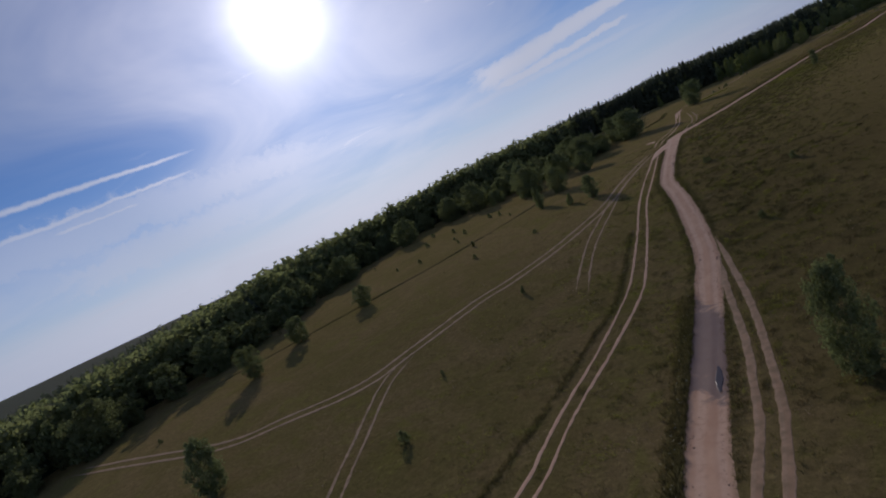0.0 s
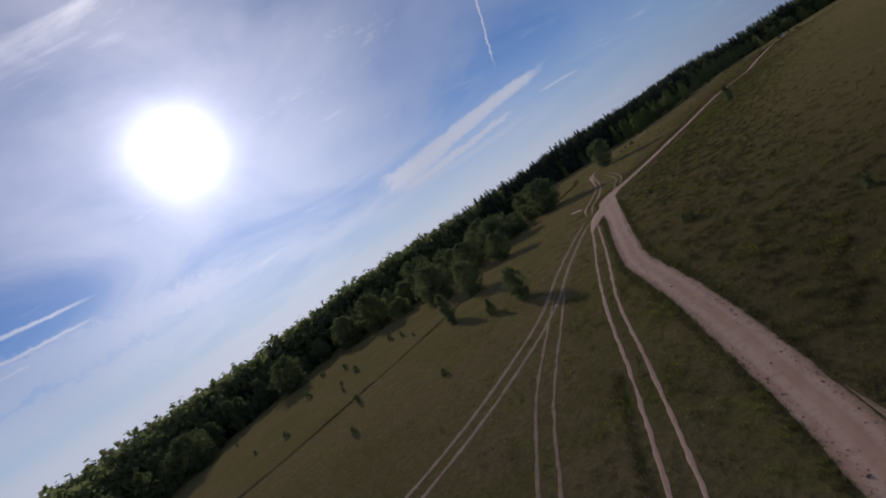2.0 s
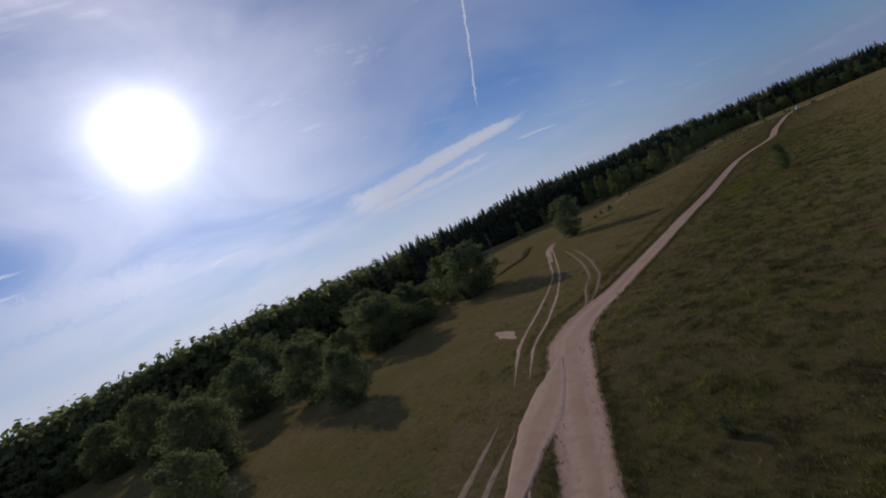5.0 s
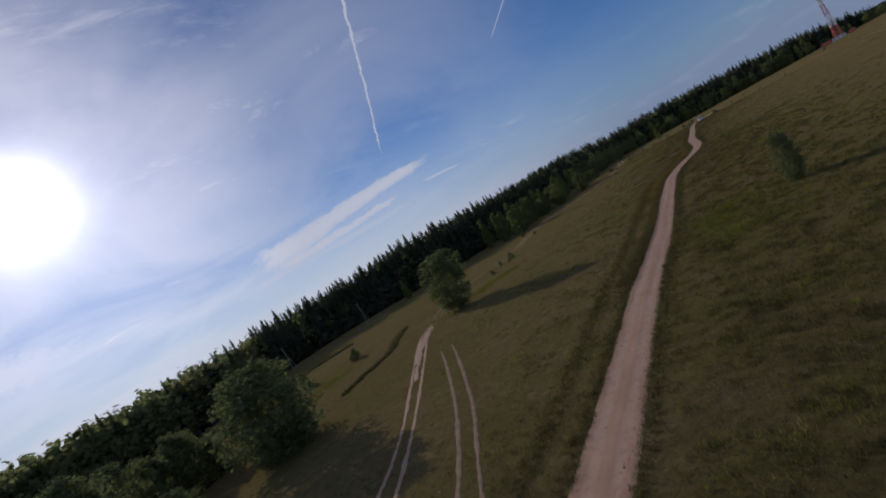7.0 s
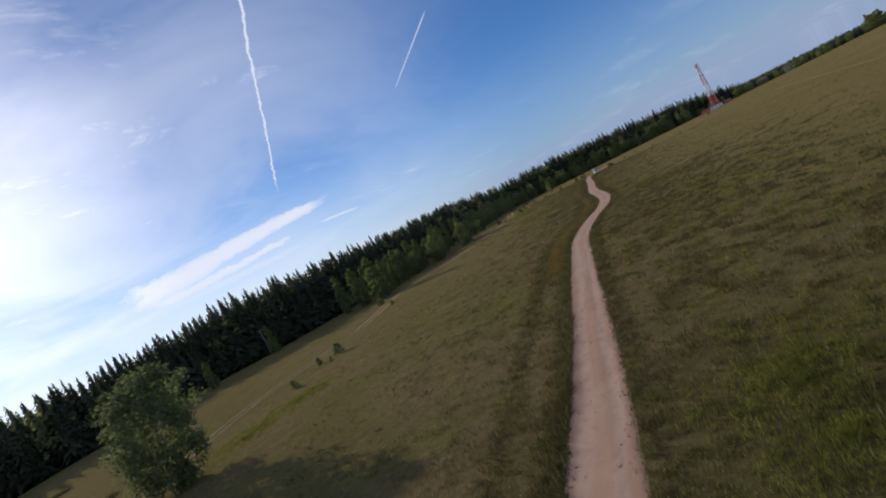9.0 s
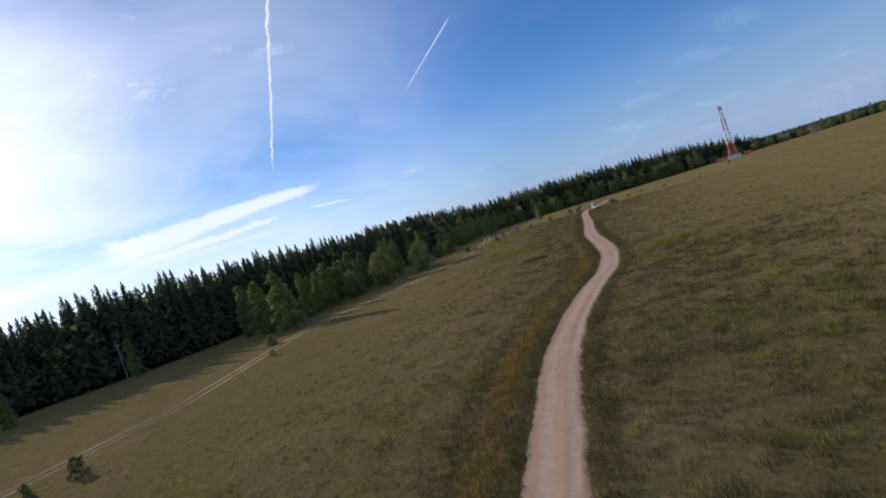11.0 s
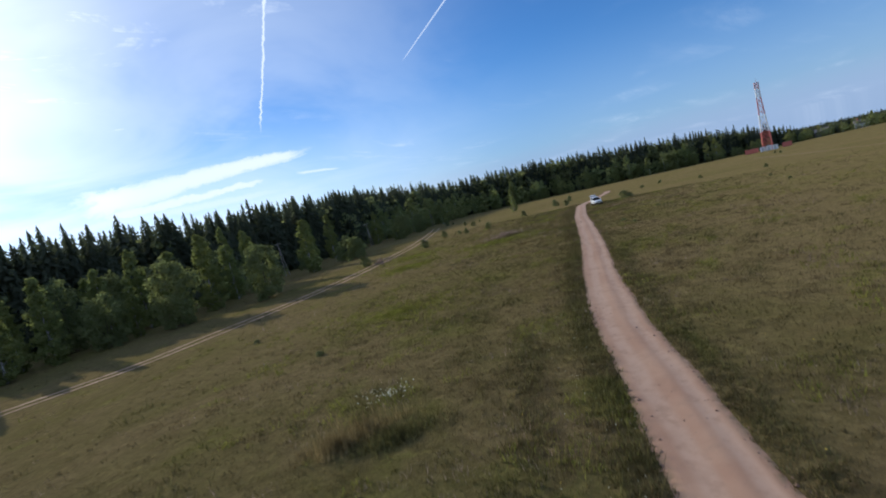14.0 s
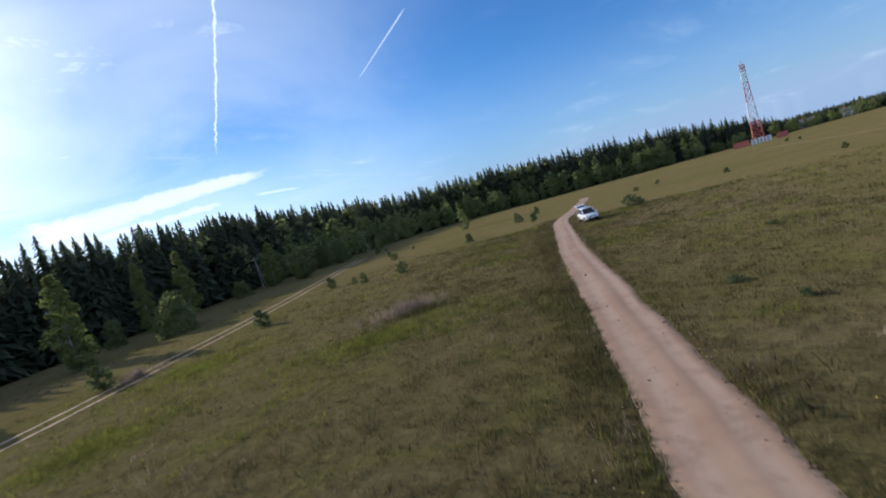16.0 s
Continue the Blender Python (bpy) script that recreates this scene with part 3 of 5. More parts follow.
strip("bank", [(-122.4, 87.8), (-105.1, 105.1), (-90.4, 121.7), (-78.5, 134.3), (-66.5, 146.3), (-51.9, 162.3), (-39.9, 175.6), (-31.9, 187.5)], 2.9, 85, MEADOW, ditch_profile, step=0.6, ragged=0.35, lift=0.0, label="low grassy earth bank along an old ditch", category="bank", clear=False)


# ---------------------------------------------------------------- woods
def spruce_soup(rng, height, boughs=110):
    """Triangles of one spruce, foot at the origin: a thin dark core and drooping boughs set round it in a spiral."""
    verts, faces = [], []

    def cone(r, z0, z1, sides):
        base = len(verts)
        for k in range(sides):
            a = 2 * math.pi * k / sides
            verts.append((r * math.cos(a), r * math.sin(a), z0))
        verts.append((0, 0, z1))
        faces.extend((base + k, base + (k + 1) % sides, base + sides) for k in range(sides))

    cone(height * 0.012, -0.3, height * 0.99, 4)
    spread, low = height * rng.uniform(0.15, 0.21), rng.uniform(0.03, 0.16)
    cone(spread * 0.34, height * low, height * 0.96, 5)
    turn = rng.uniform(0, 6.3)
    for k in range(boughs):
        f = (k + rng.uniform(0, 1)) / boughs
        f = f ** 1.12
        z = height * (low + (0.965 - low) * f)
        r = (spread * (1 - f) ** 0.80 + 0.10) * rng.uniform(0.55, 1.25)
        a = turn + k * 2.39996 + rng.uniform(-0.5, 0.5)
        w = (0.22 * r + 0.10) * rng.uniform(0.6, 1.3) * 5 / math.sqrt(boughs / 4.0)
        c, s = math.cos(a), math.sin(a)
        drop = z - r * rng.uniform(0.1, 0.75)
        mid = z - 0.25 * (z - drop) + rng.uniform(0, 0.25)
        base = len(verts)
        verts.extend([(0, 0, z + height * 0.03), (c * r * 0.62 - s * w, s * r * 0.62 + c * w, mid - w * rng.uniform(0.2, 0.9)), (c * r, s * r, drop), (c * r * 0.62 + s * w, s * r * 0.62 - c * w, mid - w * rng.uniform(0.2, 0.9))])
        faces.extend([(base, base + 1, base + 2), (base, base + 2, base + 3)])
    return np.array(verts), np.array(faces)


def leafy_soup(rng, height, clumps=20, leaves=7):
    """Triangles of one broad-leaved tree of the wood: sprays of leaves in uneven clumps round a rounded crown."""
    verts, faces = [], []
    spread = height * rng.uniform(0.36, 0.5)
    for _ in range(clumps):
        d = Vector((rng.gauss(0, 1), rng.gauss(0, 1), rng.gauss(0.25, 0.8))).normalized()
        hub = Vector((d.x * spread / 2, d.y * spread / 2, height * 0.56 + d.z * height * 0.40)) * rng.uniform(0.86, 1.0)
        size = height * rng.uniform(0.07, 0.13)
        for _ in range(leaves):
            e = Vector((rng.gauss(0, 1), rng.gauss(0, 1), rng.gauss(0.2, 0.8))).normalized()
            p = hub + e * size * rng.uniform(0.4, 1.0)
            t1 = (e + Vector((rng.uniform(-1, 1), rng.uniform(-1, 1), rng.uniform(-0.3, 0.8)))).normalized().orthogonal().normalized()
            t2 = t1.cross(e).normalized()
            w = height * 0.036 * rng.uniform(0.6, 1.4)
            base = len(verts)
            verts.extend([tuple(p - t1 * w), tuple(p + t2 * w), tuple(p + t1 * w), tuple(p - t2 * w * 0.8)])
            faces.extend([(base, base + 1, base + 2), (base, base + 2, base + 3)])
    return np.array(verts), np.array(faces)


def wood_height(x, y):
    """How tall the wood stands at a place."""
    high = np.interp(x, [-140, -110, -80, -60, -34, -16, 2, 15, 30, 49, 66, 82, 105, 120, 140, 160, 204, 250, 295, 319, 352, 403, 420, 441, 462, 545],
                     [23.5, 25.5, 25, 23.8, 23.2, 22.3, 20.6, 21.8, 24, 25.2, 24.3, 24, 22, 21.5, 23.5, 23.5, 26.5, 26.5, 26.5, 27, 25, 22, 20.5, 16.5, 9.0, 8.5])
    return high * np.where(x < -120, np.interp(y, [55, 100, 145, 200, 240], [0.70, 0.76, 0.88, 1.0, 1.04]), 1.0)


def build_wood():
    rng = random.Random(5)
    kinds = [spruce_soup(rng, 16.0, rng.choice((75, 85, 95))) for _ in range(10)]
    near_kinds = [spruce_soup(rng, 16.0, rng.choice((210, 240, 270))) for _ in range(8)]
    far_kinds = [spruce_soup(rng, 16.0, 22) for _ in range(4)]
    leafy = [leafy_soup(rng, 16.0) for _ in range(7)]
    line, at = smooth_line(EDGE, 1.0)
    way = np.gradient(line, axis=0)
    way /= np.linalg.norm(way, axis=1, keepdims=True)
    out = np.stack([-way[:, 1], way[:, 0]], -1)        # into the wood
    soups, count = {"needle": ([], []), "leaf": ([], [])}, {"needle": 0, "leaf": 0}
    for depth, gap in [(0, 2.8), (3, 2.7), (6.5, 2.9), (11, 3.3), (16, 3.9), (22, 4.6), (30, 5.0), (36, 5.2)] + [(42 + 8 * k, 6.4 + 0.2 * k) for k in range(28)] + [(270 + 20 * k, 14 + k) for k in range(24)]:
        s = rng.uniform(0, gap)
        while s < at[-1]:
            k = int(s)
            p = line[k] + out[k] * (depth + rng.uniform(-2, 2))
            if depth > 2 or rng.random() < 0.8:
                mixed = depth < (45 if p[0] < -50 else 24) and rng.random() < np.interp(p[0], [-130, -60, -20, 10, 150, 240], [0.93, 0.8, 0.3, 0.04, 0.08, 0.28])
                v, f = leafy[rng.randrange(7)] if mixed else near_kinds[rng.randrange(8)] if depth < 8 and -80 < p[0] < 190 else kinds[rng.randrange(10)] if depth < 40 else far_kinds[rng.randrange(4)]
                h = wood_height(p[0], p[1]) * rng.choice((0.88, 0.92, 0.95, 0.97, 0.98, 1.0, 1.04)) * rng.uniform(0.96, 1.03) * (0.72 if depth == 0 else 1) * ((0.95 if p[0] < -50 else 0.86) if mixed else np.interp(p[0], [-60, -30], [0.93 if depth < 60 else 0.99, 1.0])) / 16
                a = rng.uniform(0, 6.3)
                wide = h * (1.15 if mixed else 1.3 if depth < 40 else 1.6 if depth < 265 else 2.2 + depth / 250)
                c, si = math.cos(a) * wide, math.sin(a) * wide
                sort = "leaf" if mixed else "needle"
                vs, fs = soups[sort]
                fs.append(f + count[sort])
                count[sort] += len(v)
                vs.append(np.c_[v[:, 0] * c - v[:, 1] * si + p[0], v[:, 0] * si + v[:, 1] * c + p[1], v[:, 2] * h + land(p[0], p[1])])
            s += gap * 0.8 * rng.uniform(0.5, 1.5)
    # the canopy of the deep wood, closed under the tops
    rows = []
    for depth, f in [(7, 0.0), (9, 0.55), (14, 0.74), (26, 0.76), (40, 0.74), (120, 0.72), (260, 0.72), (500, 0.74), (740, 0.77), (900, 0.79), (1600, 0.80), (3500, 0.8), (7000, 0.8)]:
        p = line[::6] + out[::6] * depth
        lump = np.array([noise.noise((x * 0.13, y * 0.13, 2.0)) for x, y in p])
        rows.append(np.c_[p, land(p[:, 0], p[:, 1]) + wood_height(p[:, 0], p[:, 1]) * f + 1.3 * lump * (f > 0)])
    w = len(rows[0])
    vs, fs = soups["needle"]
    i = (np.arange(len(rows) - 1)[:, None] * w + np.arange(w - 1)).ravel() + count["needle"]
    vs.append(np.concatenate(rows))
    fs.append(np.concatenate([np.stack([i, i + 1, i + 1 + w], -1), np.stack([i, i + 1 + w, i + w], -1)]))
    ob = mesh_object("conifer_wood", np.concatenate(vs), np.concatenate(fs), NEEDLES)
    tagged(ob, "dense dark wood of spruce and pine round the meadow", "forest", kind="stuff")
    vs, fs = soups["leaf"]
    ob = mesh_object("leafy_wood", np.concatenate(vs), np.concatenate(fs), CANOPY)
    tagged(ob, "rounded broad-leaved crowns mixed among the dark spruces", "forest", kind="stuff")


build_wood()


# ---------------------------------------------------------------- trees
def tree(name, height, spread, low, clumps, leaf, mats, seed, label, shape="oval", stems=1):
    """A tree, foot at the origin: a tapered trunk with limbs, and a crown of many small leaves in uneven clumps."""
    rng = random.Random(seed)
    root = new(name)
    bark, green = mats
    verts, faces = [], []

    def limb(a, b, ra, rb, sides=6):
        axis = (b - a).normalized()
        side = axis.orthogonal().normalized()
        other = axis.cross(side)
        base = len(verts)
        for p, r in ((a, ra), (b, rb)):
            verts.extend(p + (side * math.cos(2 * math.pi * k / sides) + other * math.sin(2 * math.pi * k / sides)) * r for k in range(sides))
        faces.extend((base + k, base + (k + 1) % sides, base + sides + (k + 1) % sides, base + sides + k) for k in range(sides))

    hubs = []
    for stem in range(stems):
        lean = Vector((rng.uniform(-1, 1), rng.uniform(-1, 1), 0)) * (0.03 if stems == 1 else 0.16) * height
        foot = Vector((rng.uniform(-1, 1), rng.uniform(-1, 1), 0)) * (0.0 if stems == 1 else 0.05 * spread)
        knots = [foot + lean * f * f + Vector((rng.uniform(-1, 1), rng.uniform(-1, 1), 0)) * 0.008 * height + Vector((0, 0, height * 0.94 * f - 0.25 * (f == 0))) for f in (0, 0.25, 0.5, 0.75, 1)]
        r0 = height * 0.011 / math.sqrt(stems)
        for k, (a, b) in enumerate(zip(knots, knots[1:])):
            limb(a, b, r0 * (1 - 0.23 * k), r0 * (1 - 0.23 * (k + 1)))
        for k in range(clumps // stems):
            f = low + (1 - low) * ((k + rng.uniform(0, 1)) / (clumps // stems))
            g = (f - low) / (1 - low)
            if shape == "oval":
                wide = math.sin(math.pi * min(1, 0.12 + 0.85 * g)) ** 0.75
            elif shape == "column":
                wide = (1 - g) ** 0.55 * min(1, 0.45 + 2.2 * g)
            else:
                wide = math.sqrt(max(0.0, 1 - g * g)) * 0.95 + 0.05
            r = spread / 2 * wide * rng.uniform(0.35, 1.0)
            a = rng.uniform(0, 2 * math.pi)
            z = height * 0.94 * f
            axis = knots[0].lerp(knots[-1], f)
            hub = Vector((axis.x + r * math.cos(a), axis.y + r * math.sin(a), z + rng.uniform(-0.03, 0.05) * height))
            hubs.append((hub, wide))
            if k % 2 == 0:
                start = Vector((axis.x, axis.y, max(0.1, z - 0.35 * r - 0.03 * height)))
                limb(start, hub, r0 * 0.35 * (1.1 - g), r0 * 0.08, 4)
    trunk = mesh_object("trunk", verts, faces, bark, root)
    lv, lf = [], []
    for hub, wide in hubs:
        size = spread * 0.15 * rng.uniform(0.6, 1.25) * (0.5 + 0.5 * wide)
        for _ in range(leaf):
            d = Vector((rng.gauss(0, 1), rng.gauss(0, 1), rng.gauss(0, 0.85))).normalized() * size * rng.uniform(0.35, 1.1)
            c = hub + d
            if c.z < 0.05:
                continue
            n1 = (d.normalized() + Vector((rng.uniform(-1, 1), rng.uniform(-1, 1), rng.uniform(-0.4, 1)))).normalized()
            t1 = n1.orthogonal().normalized()
            t1 = (t1 * math.cos(a := rng.uniform(0, 6.3)) + n1.cross(t1) * math.sin(a)).normalized()
            t2 = n1.cross(t1)
            w = LEAF * rng.uniform(0.6, 1.35) * (0.6 + spread * 0.08)
            base = len(lv)
            lv.extend([c - t1 * w, c + t2 * w * 0.55, c + t1 * w * 1.1 + n1 * w * 0.2, c - t2 * w * 0.6])
            lf.append((base, base + 1, base + 2, base + 3))
    crown = mesh_object("crown", lv, lf, green, root)
    return tagged(root, label, "tree")


LEAF = 0.155
def ground_at(x, y):
    return float(land(x, y))


# prototypes stand in the first places of their lists; the rest are copies
SHAPES = {
    "oval": dict(height=8.0, spread=6.0, low=0.03, clumps=100, leaf=38, mats=(BARK, WILLOW), shape="oval", stems=3),
    "column": dict(height=10.0, spread=4.0, low=0.01, clumps=105, leaf=36, mats=(BIRCH, LEAVES), shape="column", stems=1),
    "round": dict(height=4.0, spread=4.2, low=0.05, clumps=60, leaf=34, mats=(BARK, WILLOW), shape="round", stems=4),
}
LABELS = {
    "oval": ("willow_tree", "bushy grey-green willow with several stems in the grass"),
    "column": ("birch_tree", "slender light-green birch with a pale trunk at the wood's edge"),
    "round": ("shrub", "rounded dull-green shrub growing down to the grass"),
}


def plant(kind, places, variants, seed, group):
    rng = random.Random(seed)
    name, label = LABELS[kind]
    firsts = []
    for n, (x, y, h, w) in enumerate(places):
        shape = SHAPES[kind]
        m = Matrix.Translation((x, y, ground_at(x, y) - 0.05)) @ Matrix.Rotation(rng.uniform(0, 6.28), 4, "Z") @ Matrix.Diagonal((w / shape["spread"], w / shape["spread"], h / shape["height"], 1))
        if n < variants:
            ob = tree(name, seed=seed + n, label=label, **shape)
            ob["category"] = "shrub" if kind == "round" else "tree"
            firsts.append(ob)
            ob["group"] = group
            ob.matrix_world = m
        else:
            first = firsts[n % variants]
            ob = copy_thing(first, Matrix.Identity(4))
            ob.matrix_basis = m
    return firsts


LEAF = 0.125
SHAPES["oval"].update(mats=(BARK, DIM_LEAVES), clumps=130, leaf=80)
LABELS["oval"] = ("willow_tree", "bushy willow with several stems in the grass, leaves darkened as shaded")
plant("oval", [(-97.1, 91.4, 8.4, 5.7), (-67.8, 47.5, 8.9, 4.8), (-95.9, 109.9, 7.4, 5.9), (-82.3, 126, 6.3, 5.6), (10.4, 47.3, 11.0, 4.2), (-13.8, 150.8, 6.9, 4.3), (-26.3, 186.7, 9.6, 7.3),
               (-32.1, 169.2, 7.4, 3.5), (76, 254.2, 6.4, 2.7), (36.8, 303, 13, 9.5), (2.3, 274.7, 14.6, 16), (-20.5, 257.5, 13, 14.6)], 3, 100, "willows on the meadow")
plant("oval", [(-40.3, 211.2, 12.6, 12), (-45.9, 218.8, 10.2, 8.5), (-18.6, 215.6, 9.3, 8), (-77, 250.2, 15.3, 14.6), (-59.9, 272.7, 16, 14.6), (-31.9, 234.1, 12, 12), (-50.5, 244.7, 13.3, 12), (-4, 289.9, 13.3, 9.3),
               (-26.6, 272.7, 14.6, 13.3), (-93.1, 252.7, 13.3, 13.3), (-111.7, 228.8, 13.3, 12), (-123.7, 186.2, 12, 12), (-126.4, 146.3, 12, 12), (-125, 106.4, 10.6, 10.6), (-130.3, 73.2, 12, 12), (-134.3, 39.9, 12, 12), (-31, 255, 9, 9), (-22, 263, 10, 10), (-40, 262, 11, 11), (-46, 272, 12, 11), (-11, 267, 6, 7), (-34, 247, 7, 8), (-17, 290, 11, 9), (-33, 297, 12, 10), (-54, 258, 10, 10), (-64, 262, 11, 10)], 3, 120, "willows below the wood")
LEAF = 0.15
SHAPES["oval"].update(mats=(BARK, WILLOW), clumps=95, leaf=72)
SHAPES["column"].update(clumps=100, leaf=76)
SHAPES["round"].update(clumps=60, leaf=70)
LABELS["oval"] = ("willow_tree", "bushy grey-green willow with several stems at the wood")
plant("column", [(81.9, 401.9, 14.6, 8), (72.6, 425.9, 14.3, 6), (77.2, 413, 14, 7), (83.7, 428.3, 13, 5.9), (91, 430.7, 10.9, 4.5), (141.8, 494.2, 13.8, 4.5), 
                 (168.4, 519.6, 11.3, 5.3), (105.6, 432.9, 9.6, 3.5), (116.6, 438.9, 13.8, 5.9), (120.4, 445.6, 14.1, 4.3), (98.7, 439.6, 11.4, 4.5), (136.5, 458.8, 12.4, 5.6),
                 (149, 500.1, 14, 5.3), (173.6, 513.4, 9, 4.4), (46, 421, 10, 4.2), (29, 398, 8, 4), (84, 412, 11, 5.6), (88, 418, 12.5, 5), (92, 423, 10, 5.5), (96, 428, 13, 5.6), (101, 438, 12.4, 5), (106, 441, 14, 6), (111, 446, 12.5, 5.4), (124, 452, 13, 5)], 3, 140, "birches along the wood")
plant("oval", [(95.2, 438.9, 11.7, 6.4), (101.7, 444.2, 11, 7), (119.3, 453.5, 10.6, 8.6), (112.1, 427.5, 10.1, 7), (125, 429.6, 9.2, 6.7), (173.4, 507.9, 7.7, 6.1), 
               (187.7, 545.3, 7.4, 5.9), (190.7, 537.3, 7.4, 6.5), (169.3, 525.4, 9.3, 8), (102.4, 428.3, 8, 6)], 3, 160, "willows along the wood")
plant("round", [(-20.7, 153.7, 3.3, 2.3), (-65.3, 244.7, 7.2, 8.4), (-16.2, 270, 6.8, 8.2), (147.3, 470, 5.8, 6), (147.4, 462.3, 5.3, 4.8), (137.3, 481.5, 4.4, 3.6),
                (77, 384.9, 2.1, 2.3), (159.6, 510.7, 4, 4), (-4, 328.5, 4, 4), (10.6, 323.2, 2.7, 3.2)], 3, 180, "shrubs at the wood's edge")
# the light-green fringe before the far wood
def fringe():
    SHAPES["column"].update(clumps=52, leaf=26)
    SHAPES["oval"].update(clumps=52, leaf=28)
    rng = random.Random(21)
    line, at = smooth_line([(181, 540), (199.5, 574.6), (228.8, 609.1), (270, 635.7), (316.5, 622.4), (356.4, 597.2), (401.7, 570.6), (445.6, 546.6), (498.8, 512.1), (565.2, 456.2)], 1.0)
    places, s = [], 4.0
    while s < at[-1]:
        x, y = line[int(s)] + np.array((rng.uniform(-6, 6), rng.uniform(-6, 6)))
        h = rng.uniform(8, 16) * (0.6 if 400 < x < 520 else 1.0)
        places.append((x, y, h, h * rng.uniform(0.42, 0.62)))
        s += rng.uniform(1.6, 4.4)
    line, at = smooth_line([(-134, 20), (-131, 100), (-129, 146), (-132, 199), (-126, 245), (-104, 272), (-70, 262), (-34, 276), (-10, 296)], 1.0)
    side = [(*(line[k] + np.array((rng.uniform(-6, 6), rng.uniform(-6, 6)))), rng.uniform(5.5, 13), rng.uniform(4.5, 8)) for k in range(3, len(line), 4)]
    LABELS["oval"] = ("willow_tree", "broad leafy willow at the foot of the dark wood")
    SHAPES["oval"]["mats"] = (BARK, DIM_LEAVES)
    plant("oval", side, 3, 260, "willows at the wood's foot")
    SHAPES["oval"]["mats"], SHAPES["column"]["mats"] = (BARK, FRINGE), (BIRCH, FRINGE)
    LABELS["column"] = ("birch_tree", "light-green young birch before the far dark wood")
    plant("column", places[::2], 3, 220, "birches before the far wood")
    LABELS["oval"] = ("willow_tree", "low bushy willow before the far dark wood")
    plant("oval", [(x, y, h * 0.8, w * 1.25) for x, y, h, w in places[1::2]], 3, 240, "willows before the far wood")


LEAF = 0.29
fringe()
LABELS["column"] = ("young_tree", "young light-green tree standing alone in the dry grass")
plant("column", [(226.1, 521.4, 9, 4), (203.5, 538.6, 5.1, 2.7), (247.4, 558.6, 5.3, 2.7), (215.5, 571.9, 6.7, 3.5)], 3, 200, "young trees before the far wood")


def field_shrubs():
    """Low shrubs and saplings scattered over the meadow."""
    rng = random.Random(8)
    low = [(-30.5, 137.4), (-28.6, 96.8), (-39.1, 53.5), (-48.9, 135), (-69.6, 180.3), (-58.5, 200.2), (-31.7, 166.4), (-39.5, 71.3), (-103.6, 67.6), (26.3, 115), (14.5, 93.2), (14.4, 137),
           (-66.5, 185.9), (-77, 202.2), (-59.5, 201.2), (-53.2, 194.2), (-46.7, 183.4), (-85.7, 190.9), (-63.2, 212.9), (-65, 170.3), (-77.2, 160), (-110.3, 186.1), (-87.5, 161.7), (-92.7, 216.8), (-101, 150), (-53.7, 151.9), (-118, 128), (15.2, 137.5), (18.6, 168), (49.9, 324.5), (56.4, 331.2), (54.5, 334.5)]
    high = [(173.6, 443.3), (197, 494.8), (188.2, 487.6), (183.1, 470.8), (200.8, 532), (204.3, 534.7), (217.1, 479.7), (232.1, 492.5), (166.9, 452.9), (168.8, 448.6), (169.3, 446.1), (155.9, 436.9), (206.4, 436.1), (172, 399),
            (170.5, 395.3), (183.4, 403.8), (242.2, 446.2), (240.2, 425.8), (252.7, 471.2), (308.7, 468.4), (320.7, 478.7), (126, 381.2), (121.8, 394.3), (142.7, 433.3), (206.8, 401.7), (198.6, 393.1), (125.6, 353.1), (76.7, 368.7), (58.5, 335.2), (212.8, 468.2), (242.1, 468.2), (191.5, 457.5)]
    shape = SHAPES["round"]
    firsts = []
    for n, (x, y) in enumerate(low + high):
        h = rng.uniform(0.9, 2.0) if n < len(low) else rng.uniform(0.8, 2.2)
        w = h * rng.uniform(0.7, 1.2)
        if (x, y) in ((206.4, 436.1), (172, 399)):
            h, w = (1.7, 3.2) if x > 200 else (0.35, 0.9)
        if x > 235 and n >= len(low):
            h, w = 1.0, 1.3
        if (x, y) in ((170.5, 395.3), (183.4, 403.8), (206.8, 401.7), (198.6, 393.1), (126, 381.2), (121.8, 394.3), (125.6, 353.1)):
            h, w = 0.38, 0.7
        m = Matrix.Translation((x, y, ground_at(x, y) - 0.04)) @ Matrix.Rotation(rng.uniform(0, 6.28), 4, "Z") @ Matrix.Diagonal((w / 4.2, w / 4.2, h / 4.0, 1))
        if n < 3:
            ob = tree("sapling", seed=300 + n, label="small dark-green sapling in the meadow grass", height=4.0, spread=4.2, low=0.03, clumps=40, leaf=40, mats=(BARK, DIM_LEAVES), shape="column" if n == 1 else "round", stems=2)
            ob["category"], ob["group"] = "sapling", "saplings in the meadow"
            firsts.append(ob)
            ob.matrix_world = m
        else:
            copy_thing(firsts[n % 3], Matrix.Identity(4)).matrix_basis = m


LEAF = 0.2
field_shrubs()


# ---------------------------------------------------------------- made things
def box_bm(x0, x1, y0, y1, z0, z1, bevel=0.0):
    bm = bmesh.new()
    bmesh.ops.create_cube(bm, size=1.0)
    for v in bm.verts:
        v.co = Vector(((v.co.x + 0.5) * (x1 - x0) + x0, (v.co.y + 0.5) * (y1 - y0) + y0, (v.co.z + 0.5) * (z1 - z0) + z0))
    if bevel:
        bmesh.ops.bevel(bm, geom=bm.edges[:], offset=bevel, segments=2, affect="EDGES")
    return bm


